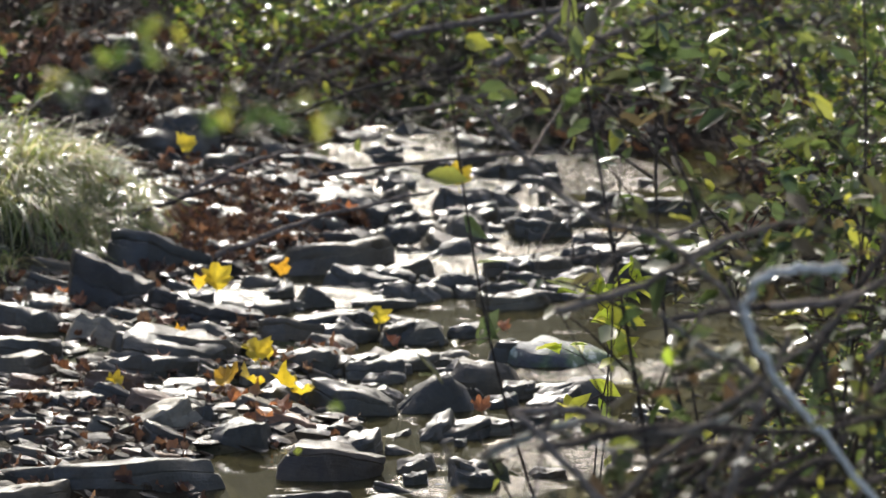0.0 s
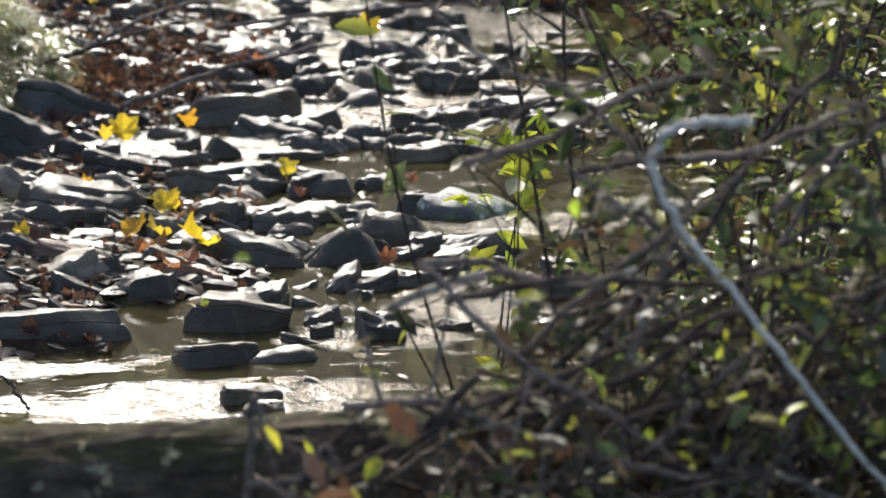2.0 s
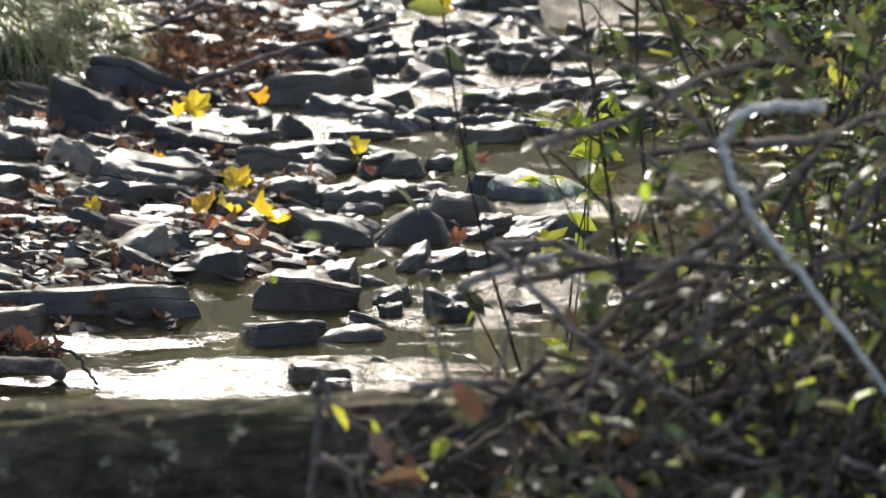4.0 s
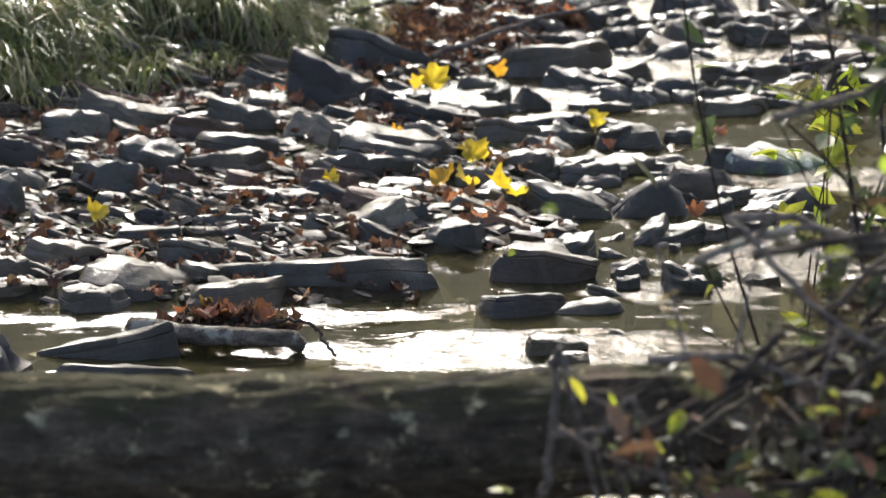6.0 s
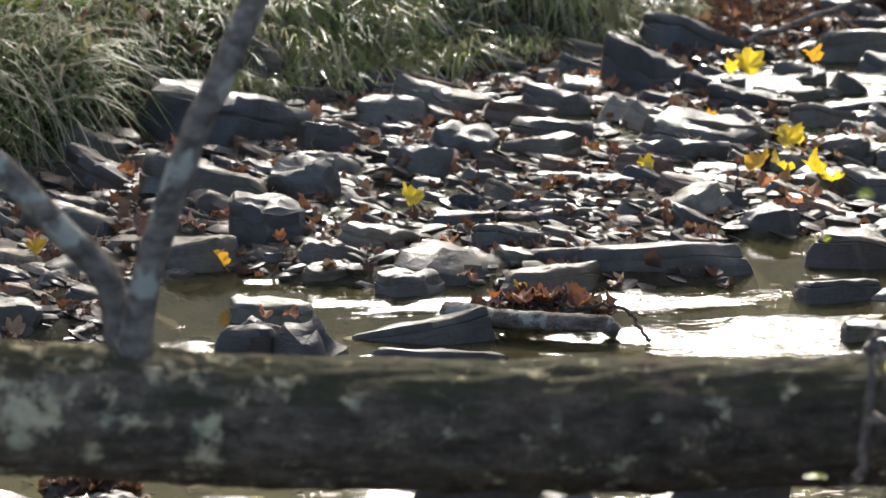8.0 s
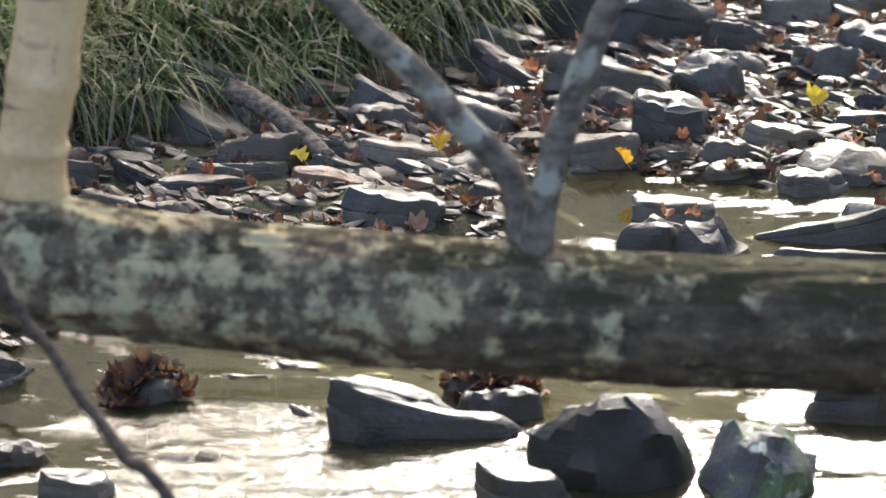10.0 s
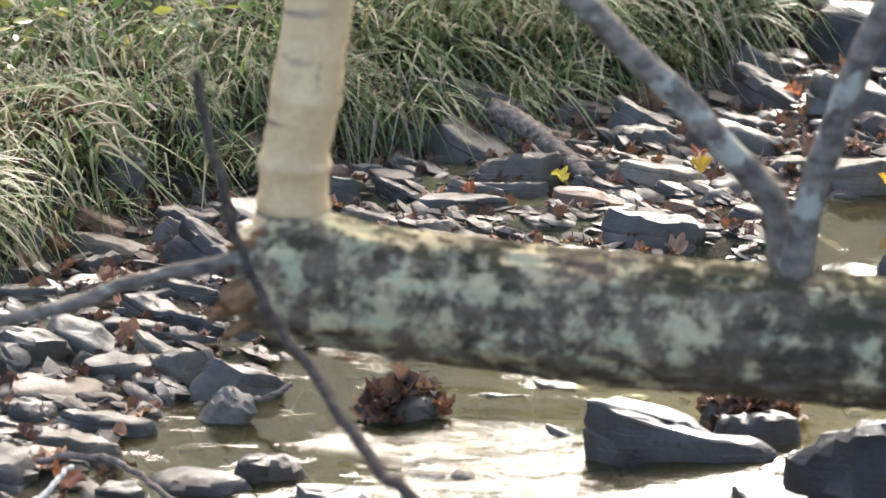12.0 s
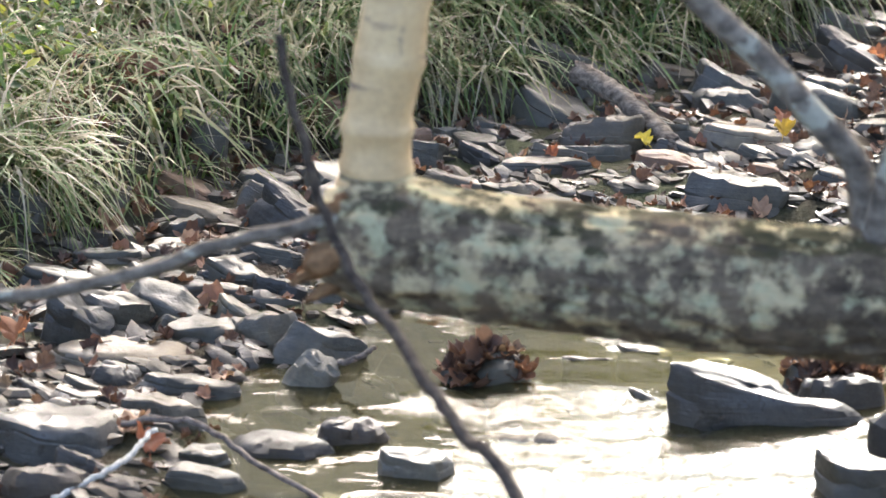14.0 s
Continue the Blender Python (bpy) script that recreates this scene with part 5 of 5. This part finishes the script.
# ---- shrubs of the near bank ----
def shrub(x, y, z, height, spread, seed, label, leaves=160, size=0.016, mat=None, lean=(0, 0), stems=3, wood=None, thick=1.0):
    rng = random.Random(seed)
    ob = holder("shrub", x, y, z, label, "shrub", "streamside shrubs")
    wood = wood or DARKTWIG
    tips = []
    for i in range(stems):
        a = rng.random() * 6.283
        top = Vector((lean[0] + math.cos(a) * (spread + 0.3 * height) * rng.uniform(0.2, 1), lean[1] + math.sin(a) * spread * 0.5 * rng.uniform(0.3, 1), height * rng.uniform(0.45, 1.1)))
        p0 = Vector((rng.gauss(0, 0.015), rng.gauss(0, 0.015), -0.03))
        mid = p0.lerp(top, 0.5) + Vector((rng.gauss(0, 0.07), rng.gauss(0, 0.03), 0.05))
        path = smooth_path([p0, mid, top], 16)
        r = rng.uniform(0.003, 0.0055) * thick
        v, f = tube(path, [r * (1 - 0.7 * k / 15) for k in range(16)], 7, 0.1, seed + i)
        st = part("stem", mesh_of("stem", v, f, wood), ob)
        for j in range(8):
            k = rng.randint(3, 15)
            d = Vector((rng.gauss(0, 1), rng.gauss(0, 0.5), rng.gauss(0.35, 0.5))).normalized() * rng.uniform(0.05, 0.17) * (0.5 + height)
            q = path[k] + d
            tw = smooth_path([path[k], path[k] + d * 0.5 + Vector((0, 0, 0.01)), q], 6)
            v, f = tube(tw, [r * 0.45 * (1 - 0.12 * m) for m in range(6)], 5, 0.1, j)
            part("twig", mesh_of("twig", v, f, wood), st)
            tips += tw[2:]
        tips += path[8:]
    verts, faces = [], []
    for i in range(int(leaves * (0.7 if height > 0.5 or leaves < 70 else 0.42))):
        p = rng.choice(tips) + Vector((rng.gauss(0, 0.012), rng.gauss(0, 0.012), rng.gauss(0, 0.012)))
        s = size * rng.uniform(0.45, 1.6)
        m = Matrix.Translation(p) @ Euler((rng.gauss(0.4, 0.7), rng.gauss(0, 0.6), rng.uniform(0, 6.28))).to_matrix().to_4x4()
        o = len(verts)
        for q in ((0, -s, 0), (s * 0.45, -s * 0.2, s * 0.15), (s * 0.3, s * 0.5, s * 0.1), (0, s, -s * 0.15), (-s * 0.3, s * 0.5, s * 0.1), (-s * 0.45, -s * 0.2, s * 0.15), (0, 0.05 * s, -0.04 * s)):
            verts.append(m @ Vector(q))
        for k in range(6):
            faces.append((o + k, o + (k + 1) % 6, o + 6))
    if leaves:
        part("foliage", mesh_of("foliage", verts, faces, mat or SHRUB), ob)
    return ob


SL = "twiggy shrub with sparse yellow-green autumn leaves"
NEAR = 0.7
k = 0
for x, y, h, sp, lv, sz in [(1.57, 7.0, 0.95, 0.06, 70, 0.02), (1.66, 6.8, 1.05, 0.12, 200, 0.018), (1.42, 6.6, 0.60, 0.05, 60, 0.03), (1.78, 6.55, 0.9, 0.25, 420, 0.018), (1.95, 6.6, 1.05, 0.3, 520, 0.019), (1.72, 6.5, 0.42, 0.2, 260, 0.018),
                            (2.0, 6.3, 0.8, 0.28, 520, 0.019), (1.5, 6.25, 0.32, 0.22, 240, 0.016), (1.3, 6.05, 0.24, 0.2, 150, 0.015), (1.72, 6.1, 0.26, 0.3, 420, 0.017), (2.1, 6.9, 1.1, 0.35, 560, 0.02), (2.2, 7.6, 1.1, 0.35, 560, 0.02),
                            (1.95, 7.4, 0.75, 0.25, 330, 0.019), (2.45, 8.3, 0.9, 0.35, 450, 0.02), (2.35, 9.2, 0.75, 0.35, 420, 0.02), (2.5, 10.1, 0.8, 0.4, 420, 0.022), (2.0, 10.95, 0.5, 0.35, 260, 0.022), (1.3, 11.2, 0.4, 0.3, 200, 0.022),
                            (0.8, 11.0, 0.4, 0.25, 160, 0.02), (2.7, 11.2, 0.9, 0.4, 400, 0.024), (1.75, 11.7, 0.5, 0.4, 260, 0.024), (1.05, 5.97, 0.2, 0.1, 20, 0.014), (1.95, 5.95, 0.4, 0.25, 380, 0.018), (2.15, 8.6, 0.4, 0.2, 240, 0.019),
                            (1.5, 5.95, 0.2, 0.25, 230, 0.016), (1.62, 6.75, 0.7, 0.2, 260, 0.018), (1.85, 6.9, 0.85, 0.25, 380, 0.019), (2.25, 6.5, 1.0, 0.3, 420, 0.02)]:
    if y < 7.05:
        near = NEAR if y < 6.35 else 0.8
        x, y, top = x * near, y * near, 2.18 + (h + 0.02 - 2.18) * near
        h, sp, lv, sz = top - max(0, land(x, y)), sp * near + 0.08, int(lv * 0.9), sz * near * 1.4
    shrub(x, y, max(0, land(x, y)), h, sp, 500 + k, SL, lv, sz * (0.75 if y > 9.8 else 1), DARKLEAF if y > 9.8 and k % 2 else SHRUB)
    k += 1
# dark backing added where the thick brush lies in shade
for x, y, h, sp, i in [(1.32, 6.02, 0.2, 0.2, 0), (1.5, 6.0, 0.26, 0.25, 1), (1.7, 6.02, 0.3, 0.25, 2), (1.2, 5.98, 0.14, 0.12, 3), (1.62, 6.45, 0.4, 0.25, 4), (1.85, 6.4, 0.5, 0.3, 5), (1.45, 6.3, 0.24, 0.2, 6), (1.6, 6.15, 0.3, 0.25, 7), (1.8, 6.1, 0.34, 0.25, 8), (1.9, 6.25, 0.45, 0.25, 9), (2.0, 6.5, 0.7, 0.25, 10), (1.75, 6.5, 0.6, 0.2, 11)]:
    shrub(x * 0.72, y * 0.72, max(0.0, land(x * 0.72, y * 0.72)), 0.82 * h + 0.55, sp * 0.7, 690 + i, "low dark-leaved shrub added to darken the tangled brush", 420, 0.018, DARKLEAF, stems=4)
# brown tangle of the upper bank, added also to shade the ground
for x, y, h, sp, i in [(0.42, 10.6, 0.4, 0.3, 0), (0.62, 11.0, 0.5, 0.3, 1), (0.25, 10.2, 0.35, 0.25, 2), (0.9, 11.4, 0.5, 0.3, 3), (0.75, 10.5, 0.3, 0.25, 4), (0.5, 9.95, 0.3, 0.2, 5)]:
    shrub(x, y, land(x, y), h, sp, 670 + i, "withered brown-leaved shrub on the upper bank", 300, 0.02, LITTER, stems=4)
# dark shrubs added to bring shade to the upper bank
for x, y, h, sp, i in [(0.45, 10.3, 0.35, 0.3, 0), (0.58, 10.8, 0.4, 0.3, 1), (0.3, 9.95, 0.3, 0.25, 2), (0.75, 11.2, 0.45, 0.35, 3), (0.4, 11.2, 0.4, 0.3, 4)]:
    shrub(x, y, land(x, y), h, sp, 720 + i, "low dark-leaved shrub added to shade the upper bank", 420, 0.02, DARKLEAF, stems=4)
for x, y, h, i in [(0.80, 4.28, 0.88, 0), (0.82, 4.29, 0.84, 1)]:
    shrub(x, y, 0.02, h, 0.02, 640 + i, "dead upright stalk with crumpled reddish brown leaves", 40, 0.022, LITTER, stems=2, wood=DARKTWIG)

# ---- unseen trees added upstream, whose branches dapple the light ----
def shade_tree(x, y, crown, seed):
    """A trunk with limbs that end in clumps of autumn leaves; crown: x, y, z and half sizes of each bough."""
    rng = random.Random(seed)
    g = land(x, y)
    ob = holder("tree", x, y, g, "unseen tree added upstream to dapple the light", "tree", "trees upstream of the riffles")
    top = Vector((0.1, 0, 9.0))
    path = smooth_path([(0, 0, -0.3), (0.1, 0, 3), (-0.1, 0, 6), top], 20)
    part("trunk", mesh_of("trunk", *tube(path, [0.16 - 0.006 * i for i in range(20)], 12, 0.08, seed), BRANCH), ob)
    verts, faces = [], []
    for cx, cy, cz, hx, hz, clumps in crown:
        c = Vector((cx - x, cy - y, cz - g))
        root = min(path, key=lambda p: abs(p.z - c.z + 0.6))
        limb = smooth_path([root, root.lerp(c, 0.5) + Vector((0, 0, 0.15)), c], 10)
        part("limb", mesh_of("limb", *tube(limb, [0.05 - 0.004 * i for i in range(10)], 8, 0.1, seed), BRANCH), ob)
        for _ in range(clumps):
            q = c + Vector((rng.uniform(-hx, hx), rng.uniform(-0.5, 0.5), rng.uniform(-hz, hz)))
            size = rng.uniform(0.08, 0.2)
            for _ in range(int(270 * size)):
                s = rng.uniform(0.03, 0.055)
                m = Matrix.Translation(q + Vector((rng.gauss(0, size), rng.gauss(0, size), rng.gauss(0, size * 0.6)))) @ Euler((rng.uniform(0, 6.28), rng.uniform(0, 6.28), rng.uniform(0, 6.28))).to_matrix().to_4x4()
                o = len(verts)
                for p in ((0, -s, 0), (s * 0.5, -s * 0.2, s * 0.15), (s * 0.35, s * 0.5, s * 0.1), (0, s, -s * 0.15), (-s * 0.35, s * 0.5, s * 0.1), (-s * 0.5, -s * 0.2, s * 0.15)):
                    verts.append(m @ Vector(p))
                faces.append(tuple(range(o, o + 6)))
    part("crown", mesh_of("crown", verts, faces, WEED), ob)


# each bough is placed to shade one patch of stones, log or bank
shade_tree(-1.2, 17.5, [(-0.15, 15.0, 4.85, 0.7, 0.45, 24), (-1.75, 15.0, 5.45, 0.8, 1.2, 150), (-0.85, 15.0, 4.9, 0.4, 0.75, 46), (-1.65, 15.3, 4.1, 0.85, 0.6, 56), (0.55, 15.2, 6.02, 0.4, 0.13, 12), (-0.5, 15.0, 7.3, 0.75, 0.25, 34)], 1400)
shade_tree(3.6, 17.0, [(2.9, 15.0, 4.2, 0.6, 0.9, 34), (1.9, 15.2, 5.9, 0.5, 0.45, 26), (2.8, 15.0, 5.8, 0.6, 0.7, 34)], 1410)

# leggy sprigs of the near bank that reach up before the lens
for i, (x, y, h, lv) in enumerate([(0.354, 3.0, 1.592, 12), (0.393, 3.03, 1.574, 11), (0.276, 3.0, 1.643, 9), (0.206, 3.0, 1.604, 8)]):
    z = land(x, y)
    rng = random.Random(800 + i)
    ob = holder("sapling", x, y, z, "slender sapling with a tuft of green leaves", "sapling", "leggy saplings of the near bank")
    path = smooth_path([(0, 0, -0.03), (rng.gauss(0, 0.01), 0, (h - z) * 0.5), (rng.gauss(0, 0.01), 0, h - z)], 14)
    part("stem", mesh_of("stem", *tube(path, [0.0011 - 0.00005 * q for q in range(14)], 6), DARKTWIG), ob)
    verts, faces = [], []
    for _ in range(lv):
        c = path[-1] + Vector((rng.gauss(0, 0.014), rng.gauss(0, 0.012), rng.gauss(-0.009, 0.013)))
        s = rng.uniform(0.008, 0.015)
        m = Matrix.Translation(c) @ Euler((rng.gauss(0.6, 0.6), rng.gauss(0, 0.6), rng.uniform(0, 6.28))).to_matrix().to_4x4()
        o = len(verts)
        for q in ((0, -s, 0), (s * 0.45, -s * 0.2, s * 0.15), (s * 0.3, s * 0.5, s * 0.1), (0, s, -s * 0.15), (-s * 0.3, s * 0.5, s * 0.1), (-s * 0.45, -s * 0.2, s * 0.15), (0, 0.05 * s, -0.04 * s)):
            verts.append(m @ Vector(q))
        faces += [(o + q, o + (q + 1) % 6, o + 6) for q in range(6)]
    part("foliage", mesh_of("foliage", verts, faces, WEED), ob)

# bright yellowing sprigs in the brush
SPRIGS = [(1.51, 6.08, 0.41), (1.67, 6.08, 0.66), (1.6, 6.08, 0.49), (1.54, 6.1, 0.82), (1.37, 6.1, 0.77), (1.64, 6.1, 0.93), (1.29, 6.05, 0.13), (1.42, 6.05, 0.17), (0.95, 6.08, 0.31),
          (0.83, 6.08, 0.34), (1.56, 6.08, 0.3), (1.11, 6.1, 0.51), (1.27, 6.08, 0.47), (1.78, 6.08, 0.48), (0.8, 5.95, 0.06), (1.2, 6.0, 0.1)]
for i, (x, y, z) in enumerate(SPRIGS):
    x, y, z = x * NEAR, y * NEAR, 2.18 + (z - 2.18) * NEAR
    g = max(0.0, land(x, y))
    shrub(x, y, g, max(0.06, z - g), 0.012, 900 + i, "slender sprig with bright yellow-green leaves", 14, 0.0135, YGREEN, stems=1, wood=TWIG, thick=0.35)
shrub(1.35, 6.6, 0.02, 0.66, 0.02, 950, "slender shrub with large yellow-green leaves", 70, 0.03, YGREEN, stems=2, thick=0.6)
